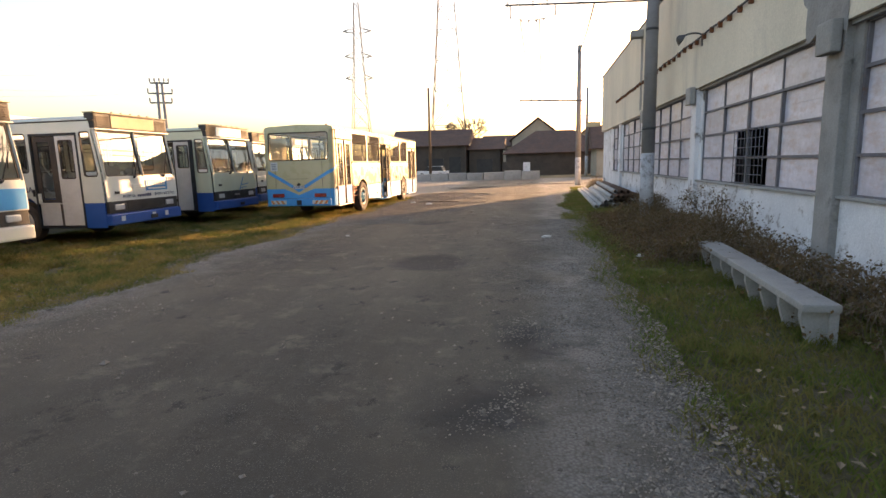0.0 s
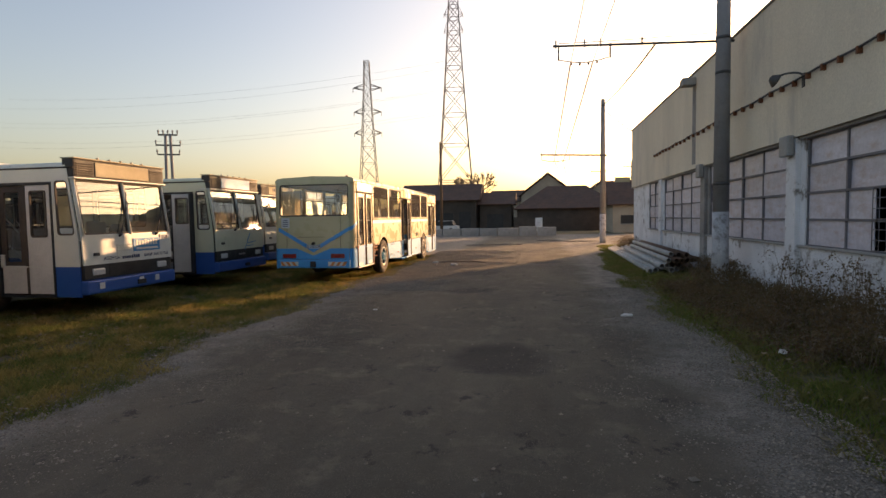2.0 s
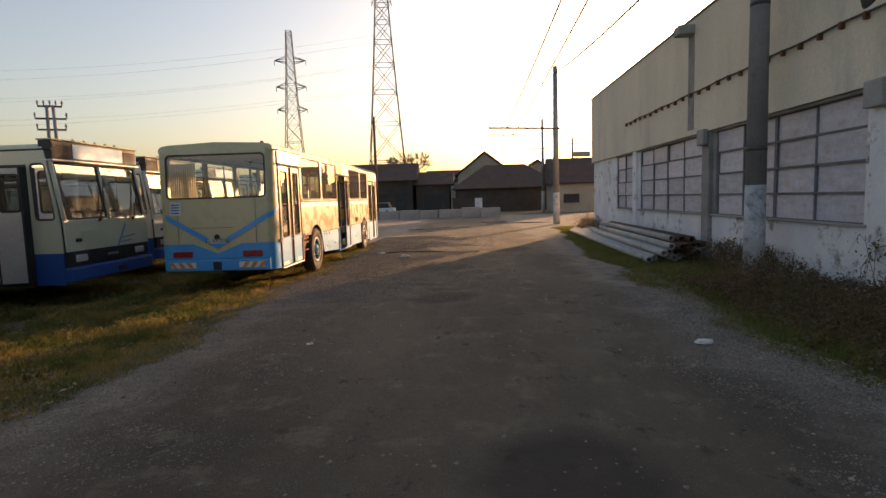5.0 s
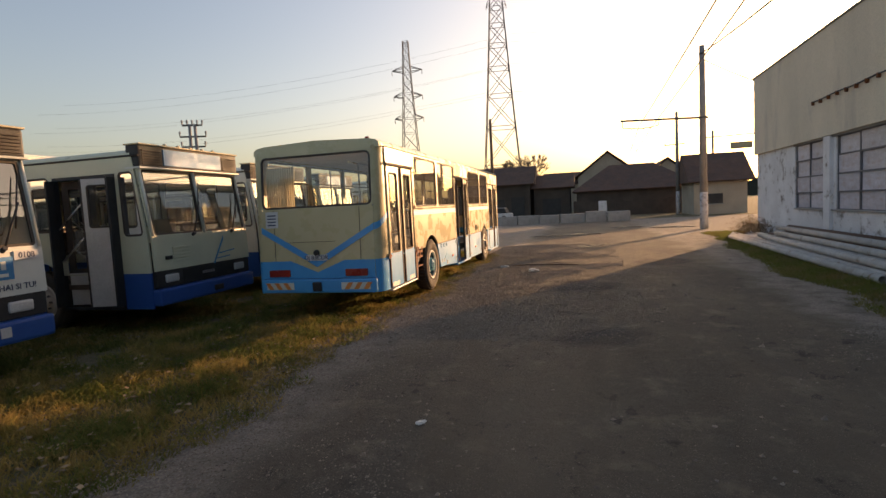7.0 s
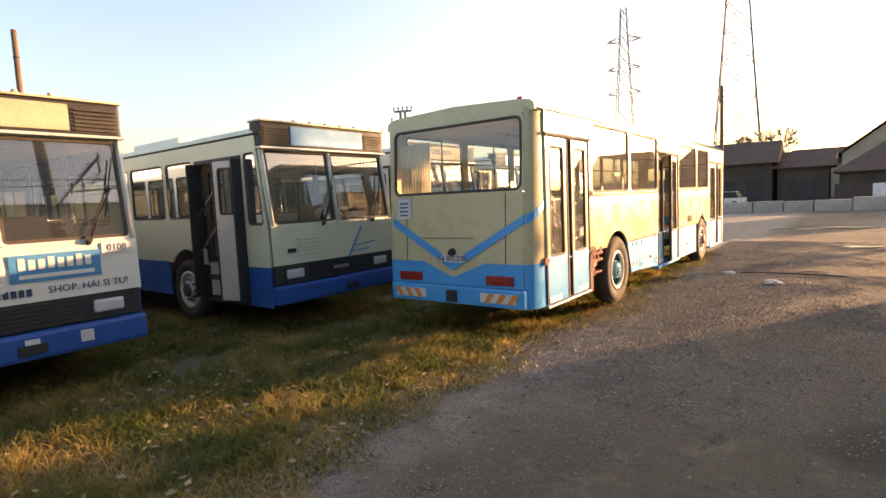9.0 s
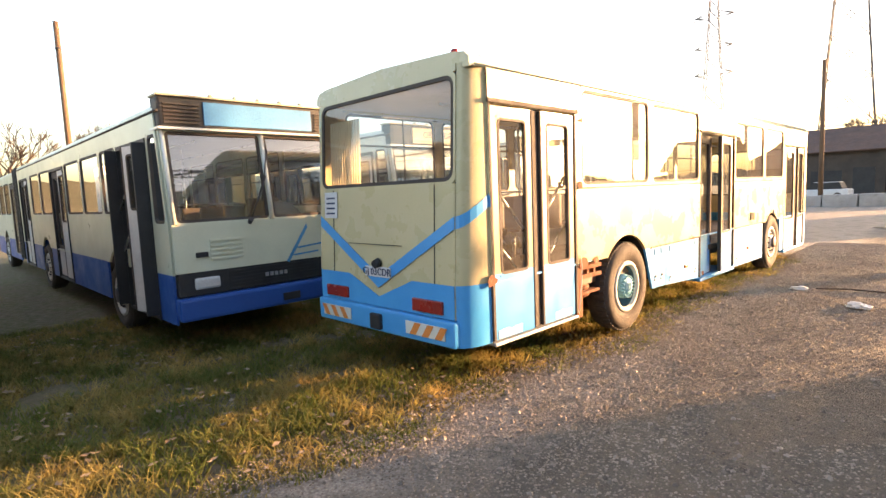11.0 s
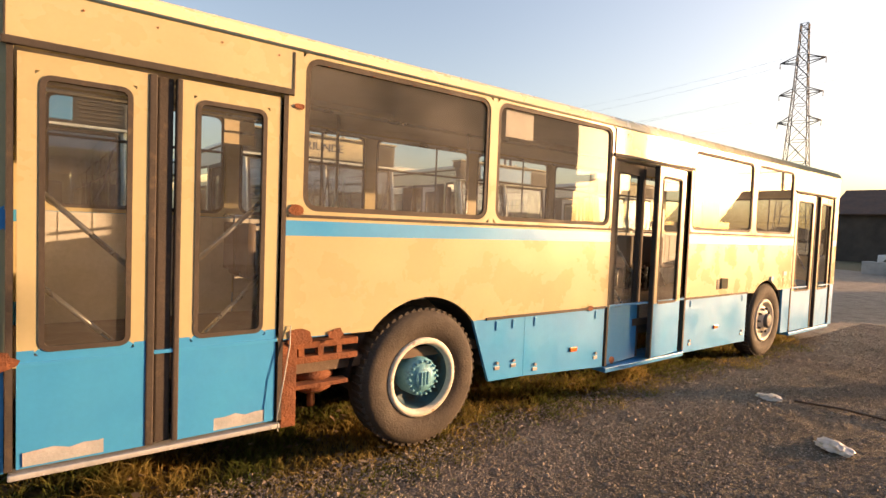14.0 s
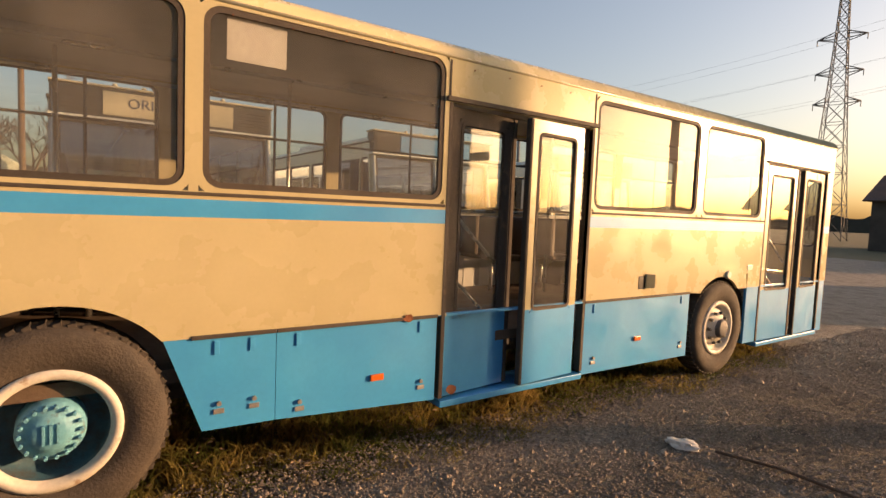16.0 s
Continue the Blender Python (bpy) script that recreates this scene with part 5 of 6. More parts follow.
def trailer(m):
    """The rear half of the articulated trolleybus, with its bellows."""
    W, H, L = 2.45, 2.92, 5.4
    t = thing("trolleybus_trailer", m, "pale cream and deep blue rear half of a jointed trolleybus", "bus")

    def pr(u, z, o=0.0):
        return Vector((u, -W / 2 - o, z))
    holes = [(0.3 + 1.35 * i, 1.5 + 1.35 * i, 1.70, 2.62, 0.08) for i in range(3)]
    bm = bmesh.new()
    sheet(bm, 0, L, 0.42, H - 0.1, holes + [(4.35, 5.25, 0.55, 2.6, 0.03)], [0.98], pr, [(2.4, 0.6, 0.6)])
    solid(part("side_panel", bm, [M["navy"], M["pale"]], t), 0.03, 0)
    for h in holes:
        side_window(t, h, pr, tint="tinted", bar=2.32)
    bm = bmesh.new()
    box(bm, 0, L, W / 2 - 0.03, W / 2, 0.42, H - 0.1)
    box(bm, 0, 0.03, -W / 2, W / 2, 0.42, H - 0.1)
    part("shell", bm, M["pale"], t)
    roof(t, 0, L, W + 0.02, H, M["pale"])
    door_leaf(t, 4.38, 0.85, 0.55, 2.55, W, 0, 0, upper="rubber", lower="steel", zsplit=0.6, rods=False, tint="tinted")
    bm = bmesh.new()
    for k in range(8):
        box(bm, L + 0.10 * k, L + 0.10 * k + 0.06, -W / 2 - 0.04 * (k % 2), W / 2, 0.5, H + 0.03 * (k % 2))
    part("bellows", bm, M["black"], t, "black rubber joint bellows")
    for s in (-1, 1):
        wheel(t, 2.4, 0.52, s, W, R=0.5, style="front")


trailer(pose(FX - 11.8 - 6.15, 16.33, 0))


# ---- depot building ----
WX, WY0, WY1, ROOF = 3.87, -20.0, 33.45, 6.42
PIL = [26.5, 20.38, 14.32, 7.95, 2.2, -3.3, -9.2, -15.1]


def build_depot():
    wall = thing("wall_depot", Matrix(), "long depot hall with cream plaster band over a run of painted-over windows", "building", kind="structure")
    bm = bmesh.new()
    box(bm, WX - 0.12, WX + 0.35, WY0, WY1, 3.31, ROOF)
    part("upper_wall", bm, M["plaster"], wall, "stained cream plaster band")
    bm = bmesh.new()
    box(bm, WX, WX + 0.30, WY0, WY1 - 0.02, -0.1, 1.10)
    box(bm, WX, WX + 0.30, 29.25, WY1 - 0.02, 1.10, 3.31)
    part("plinth", bm, M["limewash"], wall, "peeling whitewashed low wall")
    bm = bmesh.new()
    box(bm, WX - 0.06, WX + 0.02, WY0, 29.2, 1.105, 1.15, 0.01)
    part("sill", bm, M["concrete"], wall)
    bm = bmesh.new()
    box(bm, WX - 0.16, WX + 0.40, WY0, WY1 + 0.04, ROOF, ROOF + 0.05, 0.01)
    part("coping", bm, M["grey_plaster"], wall)
    bm = bmesh.new()
    box(bm, WX - 0.05, WX + 0.1, WY0, 29.25, 3.25, 3.31)
    part("lintel", bm, M["grey_plaster"], wall)
    for k, y in enumerate(PIL):
        bm = bmesh.new()
        box(bm, WX - 0.10, WX + 0.16, y - 0.22, y + 0.22, 0.0, 3.30, 0.015)
        box(bm, WX + 0.0, WX + 0.30, y - 0.42, y + 0.42, 1.1, 3.30)
        part("pilaster", bm, M["limewash"] if k in (0, 2) else M["grey_plaster"], wall)
        if k:
            bm = bmesh.new()
            box(bm, WX - 0.26, WX - 0.125, y - 0.20, y + 0.20, 2.95, 3.36, 0.03)
            part("beam_end", bm, M["concrete"], wall)
    # rest of the hall, closing the far end, back and roof
    bm = bmesh.new()
    box(bm, WX + 0.35, 24, WY1 - 0.35, WY1 - 0.03, -0.1, ROOF)
    part("end_wall", bm, M["limewash"], wall)
    bm = bmesh.new()
    box(bm, WX + 0.35, 24, WY0, WY1 - 0.35, ROOF - 0.3, ROOF - 0.05)
    box(bm, 23.7, 24, WY0, WY1 - 0.35, -0.1, ROOF - 0.3)
    box(bm, WX + 0.35, 23.7, WY0, WY0 + 0.3, -0.1, ROOF - 0.3)
    part("hall_shell", bm, M["concrete"], wall)
    bays = [(26.92, 29.2)] + [(PIL[i + 1] + 0.42, PIL[i] - 0.42) for i in range(len(PIL) - 1)]
    shared = {}
    for k, (a, b) in enumerate(bays):
        win = thing(f"window_{k + 1}", Matrix(), "wide iron-framed depot window with painted-over panes", "window", kind="structure")
        cols = 2 if b - a < 3 else 4
        zs = [1.15, 1.66, 2.18, 2.72, 3.25]
        w = (b - a) / cols
        bm = bmesh.new()
        for i in range(cols + 1):
            t = 0.045 if i in (0, 2, cols) else 0.025
            box(bm, WX + 0.03, WX + 0.11, a + w * i - t, a + w * i + t, 1.15, 3.25)
        for z in zs:
            box(bm, WX + 0.025, WX + 0.105, a, b, z - 0.022, z + 0.022)
        part("window_frame", bm, M["window_iron"], win)
        for i in range(cols):
            for j in range(4):
                cut = (0.0, 1.0)
                if k == 3 and i in (1, 2) and j in (0, 1):
                    cut = (0.0, 0.38) if i == 1 else (0.42, 1.0)
                key = (round(w, 3), j, cut)
                if key not in shared:
                    pb_ = bmesh.new()
                    box(pb_, -0.006, 0.006, w * cut[0] + 0.025, w * cut[1] - 0.025, zs[j] + 0.02, zs[j + 1] - 0.02)
                    if j in (1, 2):
                        box(pb_, -0.012, -0.004, w * cut[0] + 0.03, w * cut[1] - 0.03, zs[j] + 0.29, zs[j] + 0.305)
                    shared[key] = bpy.data.meshes.new("pane")
                    pb_.to_mesh(shared[key])
                    pb_.free()
                    shared[key].materials.append(M["pane"])
                o = new("pane", shared[key])
                o.parent = win
                o.location = (WX + 0.07 + 0.006 * rng.uniform(-1, 1), a + w * i, 0)
                o.rotation_euler = (0, radians(rng.uniform(-0.5, 0.5)), 0)
        if k == 3:
            bm = bmesh.new()
            for i in range(9):
                y = a + w * (1.38 + 1.04 * i / 8)
                rod(bm, (WX + 0.0, y, 1.16), (WX + 0.0, y, 2.2), 0.008, seg=5)
            for z in np.linspace(1.18, 2.18, 7):
                rod(bm, (WX + 0.0, a + w * 1.38, z), (WX + 0.0, a + w * 2.42, z), 0.008, seg=5)
            part("grille", bm, M["window_iron"], win, "iron bar grille over the open pane")
    return wall


build_depot()


def wall_cable():
    bm = bmesh.new()
    y, pts = 2.0, []
    while y < 27.5:
        pts.append(Vector((WX - 0.17, y, 4.43 + 0.015 * math.sin(y * 3))))
        y += 0.55
    tube(bm, pts, 0.022)
    ob = part("wall_cable", bm, M["wire"])
    tagged(ob, "dark cable clipped along the cream wall", "cable")
    for p in pts:
        bm = bmesh.new()
        box(bm, WX - 0.20, WX - 0.12, p.y - 0.03, p.y + 0.03, p.z - 0.10, p.z + 0.02, 0.005)
        part("clip", bm, M["rust"], ob)


wall_cable()


def wall_lamp(y, z):
    t = thing("wall_lamp", pose(WX - 0.12, y, z), "small round floodlight on a curved bracket on the wall", "lamp")
    bm = bmesh.new()
    prev = None
    for i in range(9):
        a = radians(180 * i / 8)
        p = Vector((-0.20 + 0.20 * math.cos(a), 0.28 * i / 8, 0.10 * math.sin(a)))
        if prev:
            rod(bm, prev, p, 0.02, seg=6)
        prev = p
    box(bm, -0.02, 0.01, -0.05, 0.05, -0.22, 0.05, 0.008)
    part("bracket", bm, M["dark_steel"], t)
    bm = bmesh.new()
    lathe(bm, [(0.0005, 0.12), (0.06, 0.10), (0.13, 0.0), (0.14, -0.03), (0.12, -0.03), (0.0005, -0.01)], 20, Matrix.Translation(prev) @ Matrix.Rotation(radians(-60), 4, "Y"))
    part("lamp_head", bm, M["dark_steel"], t)


wall_lamp(13.8, 4.45)


def drain_box():
    t = thing("rain_hopper", pose(WX - 0.12, 21.3, 0), "stained concrete rain hopper and damp streak pipe on the wall", "drain")
    bm = bmesh.new()
    box(bm, -0.42, 0.0, -0.22, 0.22, 6.02, 6.26, 0.02)
    part("hopper", bm, M["concrete"], t)
    bm = bmesh.new()
    box(bm, -0.006, 0.0, -0.20, 0.20, 3.45, 6.02)
    part("damp_streak", bm, M["grey_plaster"], t, "grey damp streak")


drain_box()


def damp_patch():
    """Dark crumbled plaster under a leaking gutter."""
    bm = bmesh.new()
    pts = []
    for i in range(40):
        t = 2 * math.pi * i / 40
        k = 1 + 0.5 * noise.noise(Vector((math.cos(t) * 2.2, math.sin(t) * 2.2, 4)))
        pts.append((WX - 0.126, 8.2 + 0.75 * k * math.cos(t), 4.3 + 1.15 * k * math.sin(t)))
    poly(bm, pts)
    tagged(part("damp_patch", bm, M["grey_plaster"]), "dark crumbling damp patch on the cream plaster", "stain")


damp_patch()


def corner_sign():
    t = thing("corner_sign", pose(WX - 0.12, WY1 - 0.1, 3.75), "flat ochre box sign on a bracket at the hall corner", "sign")
    bm = bmesh.new()
    box(bm, -0.92, -0.10, -0.06, 0.06, -0.12, 0.12, 0.015)
    part("sign_box", bm, M["curtain"], t)
    bm = bmesh.new()
    rod(bm, (-0.95, 0, 0.14), (0.02, 0, 0.14), 0.018, seg=6)
    part("bracket", bm, M["dark_steel"], t)


corner_sign()


# ---- poles, wires ----
def pole(name, x, y, h, r0, r1, white, label, rings=(), mat="pole_concrete"):
    t = thing(name, pose(x, y, 0), label, "pole")
    bm = bmesh.new()
    rod(bm, (0, 0, white), (0, 0, h), r0, r1, 20)
    part("shaft", bm, M[mat], t)
    if white:
        bm = bmesh.new()
        rod(bm, (0, 0, -0.1), (0, 0, white), r0 + 0.012, r0, 20)
        part("painted_base", bm, M["pole_white"], t, "flaking whitewashed base")
    for z in rings:
        bm = bmesh.new()
        r = r0 + (r1 - r0) * z / h + 0.012
        rod(bm, (0, 0, z - 0.035), (0, 0, z + 0.035), r, r, 20)
        part("band", bm, M["dark_steel"], t)
    return t


def wire_arm(t, x0, z, length, hang0, hang1, k=1.0):
    """A bracket arm that points to -x with a drooping contact-wire carrier."""
    bm = bmesh.new()
    rod(bm, (x0 + 0.35, 0, z - 0.05), (x0 - length, 0, z + 0.12), 0.035 * k, 0.03 * k, 8)
    for q in (0.98, 0.80, 0.70, 0.45):
        rod(bm, (x0 - length * q, 0, z + 0.12 * q - 0.06), (x0 - length * q, 0, z + 0.12 * q + 0.15), 0.02, seg=6)
    part("arm", bm, M["dark_steel"], t)
    bm = bmesh.new()
    for h in (hang0, hang1):
        rod(bm, (h, 0, z + 0.1), (h, 0, z - 0.26), 0.025, seg=6)
    prev = None
    for i in range(13):
        s = i / 12
        p = Vector((hang0 + (hang1 - hang0) * s, 0, z - 0.24 - 0.10 * math.sin(math.pi * s)))
        if prev:
            rod(bm, prev, p, 0.014 * k, seg=5)
        if i in (3, 5, 7, 9):
            rod(bm, p, p - Vector((0, 0, 0.08)), 0.035, 0.02, 8)
        prev = p
    part("wire_carrier", bm, M["wire"], t)


P1 = pole("trolley_pole", 3.20, 16.75, 9.6, 0.19, 0.145, 1.85, "tall round concrete pole with whitewashed base and wire arm", (2.55, 6.15, 5.3))
wire_arm(P1, -0.1, 6.12, 4.05, -4.0, -2.7)
P2 = pole("trolley_pole", 2.77, 38.5, 9.3, 0.19, 0.13, 1.9, "concrete trolley wire pole with pale base", (5.7, 8.9))
P3 = pole("trolley_pole", 5.69, 65.7, 10.0, 0.19, 0.13, 2.2, "far concrete trolley wire pole", (6.3,))
wire_arm(P2, -0.1, 5.75, 3.9, -3.9, -2.1, 1.7)
P4 = pole("trolley_pole", 9.26, 67.4, 8.1, 0.13, 0.11, 0.0, "thin far pole with cross arm", ())
bm = bmesh.new()
rod(bm, (-1.0, 0, 7.4), (3.9, 0, 7.5), 0.05, seg=6)
part("arm", bm, M["dark_steel"], P4)
bm = bmesh.new()
rod(bm, (-1.1, 0, 6.8), (0.7, 0, 6.85), 0.05, seg=6)
rod(bm, (-1.1, 0, 6.7), (-1.1, 0, 6.95), 0.05, seg=6)
part("arm", bm, M["dark_steel"], P3)
pole("timber_pole", -11.5, 58.0, 9.75, 0.16, 0.12, 0.0, "tall plain timber pole beyond the yard", (), "wood")


def wire(name, a, b, sag, r, label):
    bm = bmesh.new()
    a, b = Vector(a), Vector(b)
    n = 14
    tube(bm, [a.lerp(b, i / n) - Vector((0, 0, sag * 4 * i / n * (1 - i / n))) for i in range(n + 1)], r, 4)
    ob = part(name, bm, M["wire"])
    return tagged(ob, label, "wire", "overhead wires")


for x0, x1, z0, z1 in ((0.06, 0.24, 5.76, 5.35), (-0.50, -0.33, 5.74, 5.50)):
    wire("trolley_wire", (x0, -14, z0), (x0, 16.75, z0), 0.1, 0.010, "thin overhead trolley wire")
    wire("trolley_wire", (x0, 16.75, z0), (x1, 38.5, z1), 0.05, 0.022, "thin overhead trolley wire")
    wire("trolley_wire", (x1, 38.5, z1), (x1 + 1.6, 65.7, 6.4), 0.05, 0.018, "thin overhead trolley wire")
wire("span_wire", (1.6, 16.75, 6.12), (2.8, 38.5, 8.95), 0.15, 0.034, "slack span wire from the arm to the next pole")
wire("span_wire", (2.85, 38.5, 8.6), (3.9, 33.4, 6.3), 0.05, 0.022, "short stay wire to the hall corner")
wire("span_wire", (3.1, 16.75, 6.3), (-0.8, 16.75, 6.3), 0.02, 0.010, "tie wire above the arm")
for k, (z, dy) in enumerate(((22, 0), (25, 10), (29, 4), (32, 14), (36, 8), (41, 18))):
    wire("power_line", (-190, 150 + dy, z + 6), (-21, 140 + dy, z + 7), 4.0, 0.016, "thin dark high-voltage power line")
    wire("power_line", (-21, 140 + dy, z + 7), (160, 132 + dy, z + 4), 4.0, 0.016, "thin dark high-voltage power line")


def pylon(x, y, h, base, top, arms, turn, label):
    t = thing("pylon", pose(x, y, 0, 0, 0, turn), label, "pylon")
    bm = bmesh.new()
    def half(z):
        k = z / h
        return base * (1 - k) ** 1.25 / 2 + top / 2
    zs, z = [0.0], 0.0
    while z < h - 0.5:
        z = min(h, z + max(half(z) * 2.2, 1.6))
        zs.append(z)
    r = 0.0022 * h
    for a, b in zip(zs, zs[1:]):
        ha, hb = half(a), half(b)
        ca = [(sx * ha, sy * ha, a) for sx, sy in ((-1, -1), (1, -1), (1, 1), (-1, 1))]
        cb = [(sx * hb, sy * hb, b) for sx, sy in ((-1, -1), (1, -1), (1, 1), (-1, 1))]
        for i in range(4):
            j = (i + 1) % 4
            rod(bm, ca[i], cb[i], r, seg=4, caps=False)
            rod(bm, ca[i], cb[j], r * 0.55, seg=4, caps=False)
            rod(bm, ca[j], cb[i], r * 0.55, seg=4, caps=False)
            rod(bm, cb[i], cb[j], r * 0.55, seg=4, caps=False)
    part("mast", bm, M["lattice"], t)
    for z, w in arms:
        bm = bmesh.new()
        hh = half(z)
        for s in (-1, 1):
            for q in (-hh, hh):
                rod(bm, (s * hh, q, z), (s * w, 0, z + 0.4), 0.07, seg=4)
                rod(bm, (s * hh, q, z + 0.03 * h), (s * w, 0, z + 0.4), 0.07, seg=4)
            rod(bm, (s * w, 0, z + 0.4), (s * w, 0, z - 0.4), 0.06, seg=5)
        part("cross_arm", bm, M["lattice"], t)


pylon(-22.6, 140, 66, 8.6, 1.6, [(49, 2.4), (53, 2.4), (58, 2.4)], 8, "tall lattice power pylon against the sky")
pylon(-34.6, 105, 32.8, 3.5, 1.0, [(18.4, 2.7), (22.5, 2.7), (27.2, 2.8)], 10, "slender lattice pylon with three pairs of arms")


def line_pole(x, y, h):
    t = thing("power_pole", pose(x, y, 0, 0, 0, 25), "concrete power pole with three insulator cross arms", "pole")
    bm = bmesh.new()
    rod(bm, (-0.35, 0, 0), (-0.22, 0, h), 0.17, 0.13, 8)
    rod(bm, (0.35, 0, 0), (0.22, 0, h), 0.17, 0.13, 8)
    part("shaft", bm, M["pole_concrete"], t)
    for z, w in ((h - 0.1, 0.85), (h - 1.1, 1.1), (h - 2.0, 1.0)):
        bm = bmesh.new()
        box(bm, -w, w, -0.07, 0.07, z - 0.07, z + 0.07)
        part("cross_arm", bm, M["lattice"], t)
        for q in np.linspace(-w, w, 5 if z > h - 1 else 2):
            bm = bmesh.new()
            lathe(bm, [(0.0005, 0.42), (0.09, 0.4), (0.05, 0.3), (0.11, 0.22), (0.05, 0.15), (0.06, 0.0)], 8, Matrix.Translation((q, 0, z + 0.07)))
            part("insulator", bm, M["pole_concrete"], t)


line_pole(-37.0, 49.4, 10.4)
pole("timber_pole", -28.5, 17.6, 8.9, 0.12, 0.09, 0.0, "brown timber pole standing behind the trolleybuses", (7.9,), "wood")


# ---- far side of the yard ----
def block(x, y, l, h, tilt):
    t = thing("concrete_block", pose(x, y, 0, 0, 0, tilt), "long pale concrete block lying in a row across the yard", "block", "concrete blocks across the yard")
    bm = bmesh.new()
    box(bm, -l / 2, l / 2, -0.4, 0.4, -0.05, h, 0.05)
    part("block_body", bm, M["concrete"], t)


x = -12.5
while x < -1.2:
    l = 1.55 + 0.5 * random.random()
    block(x + l / 2, 53.3 + 0.3 * random.random(), l - 0.06, 0.62 + 0.15 * random.random() + (0.12 if x > -4 else 0), random.uniform(-4, 4))
    x += l


def gable_house(name, x0, x1, y0, y1, eave, ridge, label, axis="x", wall="house_wall", tile="roof_tile", windows=(), hip=0.0):
    """A house with pitched roof; axis: the way the ridge runs; hip pulls the ridge ends in."""
    t = thing(name, Matrix(), label, "house")
    bm = bmesh.new()
    box(bm, x0, x1, y0, y1, -0.1, eave)
    part("wall", bm, M[wall], t)
    bm = bmesh.new()
    o = 0.5
    if axis == "x":
        ym = (y0 + y1) / 2
        r0, r1 = (x0 - o + hip, ym, ridge), (x1 + o - hip, ym, ridge)
        a, b, c, d = (x0 - o, y0 - o, eave - 0.1), (x1 + o, y0 - o, eave - 0.1), (x1 + o, y1 + o, eave - 0.1), (x0 - o, y1 + o, eave - 0.1)
        for f in ((a, b, r1, r0), (c, d, r0, r1)):
            poly(bm, f)
        poly(bm, (d, a, r0)), poly(bm, (b, c, r1))
    else:
        xm = (x0 + x1) / 2
        r0, r1 = (xm, y0 - o + hip, ridge), (xm, y1 + o - hip, ridge)
        a, b, c, d = (x0 - o, y0 - o, eave - 0.1), (x1 + o, y0 - o, eave - 0.1), (x1 + o, y1 + o, eave - 0.1), (x0 - o, y1 + o, eave - 0.1)
        for f in ((d, a, r0, r1), (b, c, r1, r0)):
            poly(bm, f)
        poly(bm, (a, b, r0)) if hip else None
        poly(bm, (c, d, r1)) if hip else None
        if not hip:
            for yy in (y0, y1 - 0.2):
                bw = bmesh.new()
                prism(bw, ((x0, yy, eave), (x1, yy, eave), (xm, yy, ridge - 0.25)), 0.2)
                part("gable", bw, M[wall], t)
    solid(part("roof", bm, M[tile], t), 0.12, 0)
    for wx, wz, ww, wh in windows:
        bm = bmesh.new()
        box(bm, wx - ww / 2, wx + ww / 2, y0 - 0.06, y0 + 0.02, wz, wz + wh)
        wo = part("window", bm, M["black"], t)
        bm = bmesh.new()
        box(bm, wx - ww / 2 - 0.08, wx + ww / 2 + 0.08, y0 - 0.10, y0 - 0.05, wz - 0.1, wz)
        part("sill", bm, M["concrete"], wo)
    return t


gable_house("barn", -20, -9.7, 74, 82, 4.2, 6.5, "dark barn with low tiled roof", wall="shed_wall", windows=((-14, 0.2, 2.4, 2.2), (-11.2, 0.2, 1.6, 2.4)))
gable_house("shed", -9.3, -5.0, 75, 81, 3.6, 5.2, "low dark timber shed", wall="shed_wall", windows=((-7.2, 0.1, 2.2, 2.1),))
# open below the eaves: the closed dark wall paints the shade inside
gable_house("long_shed", -4.2, 9.0, 74, 84, 2.9, 5.95, "wide low shed with hipped dark tile roof", wall="shed_wall", hip=4.5)
gable_house("house", -4.2, 4.4, 92, 104, 5.3, 8.9, "gabled house with pale walls behind the sheds", axis="y", tile="roof_tile")
gable_house("house", 5.8, 12.4, 97, 108, 4.6, 7.7, "small gabled house behind the sheds", axis="y")
gable_house("house", -9.5, -2.0, 98, 106, 4.6, 6.6, "low pale house behind the sheds")
gable_house("outbuilding", 6.4, 10.8, 61.5, 68, 3.0, 5.6, "ochre outbuilding with sloping tiled roof", windows=((8.0, 0.9, 1.6, 0.9),), wall="house_wall")


def fence(x0, x1, y):
    t = thing("yard_fence", Matrix(), "dark plank fence with pale patches along the yard", "fence")
    x = x0
    while x < x1:
        bm = bmesh.new()
        w = 0.9
        box(bm, x, x + w - 0.02, y, y + 0.05, -0.05, 1.5 + 0.25 * random.random())
        part("panel", bm, M["limewash"] if random.random() < 0.2 else M["shed_wall"], t)
        x += w


fence(-4.5, 6.0, 70.5)


def far_car(x, y, turn):
    t = thing("parked_car", pose(x, y, 0, 0, 0, turn), "white hatchback parked by the barn", "car")
    bm = bmesh.new()
    box(bm, -1.9, 1.9, -0.8, 0.8, 0.28, 0.85, 0.12)
    part("body", bm, M["car_white"], t)
    bm = bmesh.new()
    prism(bm, [(-1.5, -0.7, 0.85), (1.0, -0.7, 0.85), (0.45, -0.7, 1.38), (-1.25, -0.7, 1.4)], 1.4)
    part("cabin", bm, M["black"], t)
    bm = bmesh.new()
    box(bm, -1.2, 0.45, -0.68, 0.68, 1.385, 1.43, 0.015)
    part("roof", bm, M["car_white"], t)
    for u in (-1.2, 1.2):
        for s in (-1, 1):
            bm = bmesh.new()
            rod(bm, (u, s * 0.72, 0.3), (u, s * 0.84, 0.3), 0.3, 0.3, 16)
            part("wheel", bm, M["tyre"], t)


far_car(-12.8, 66.0, 175)


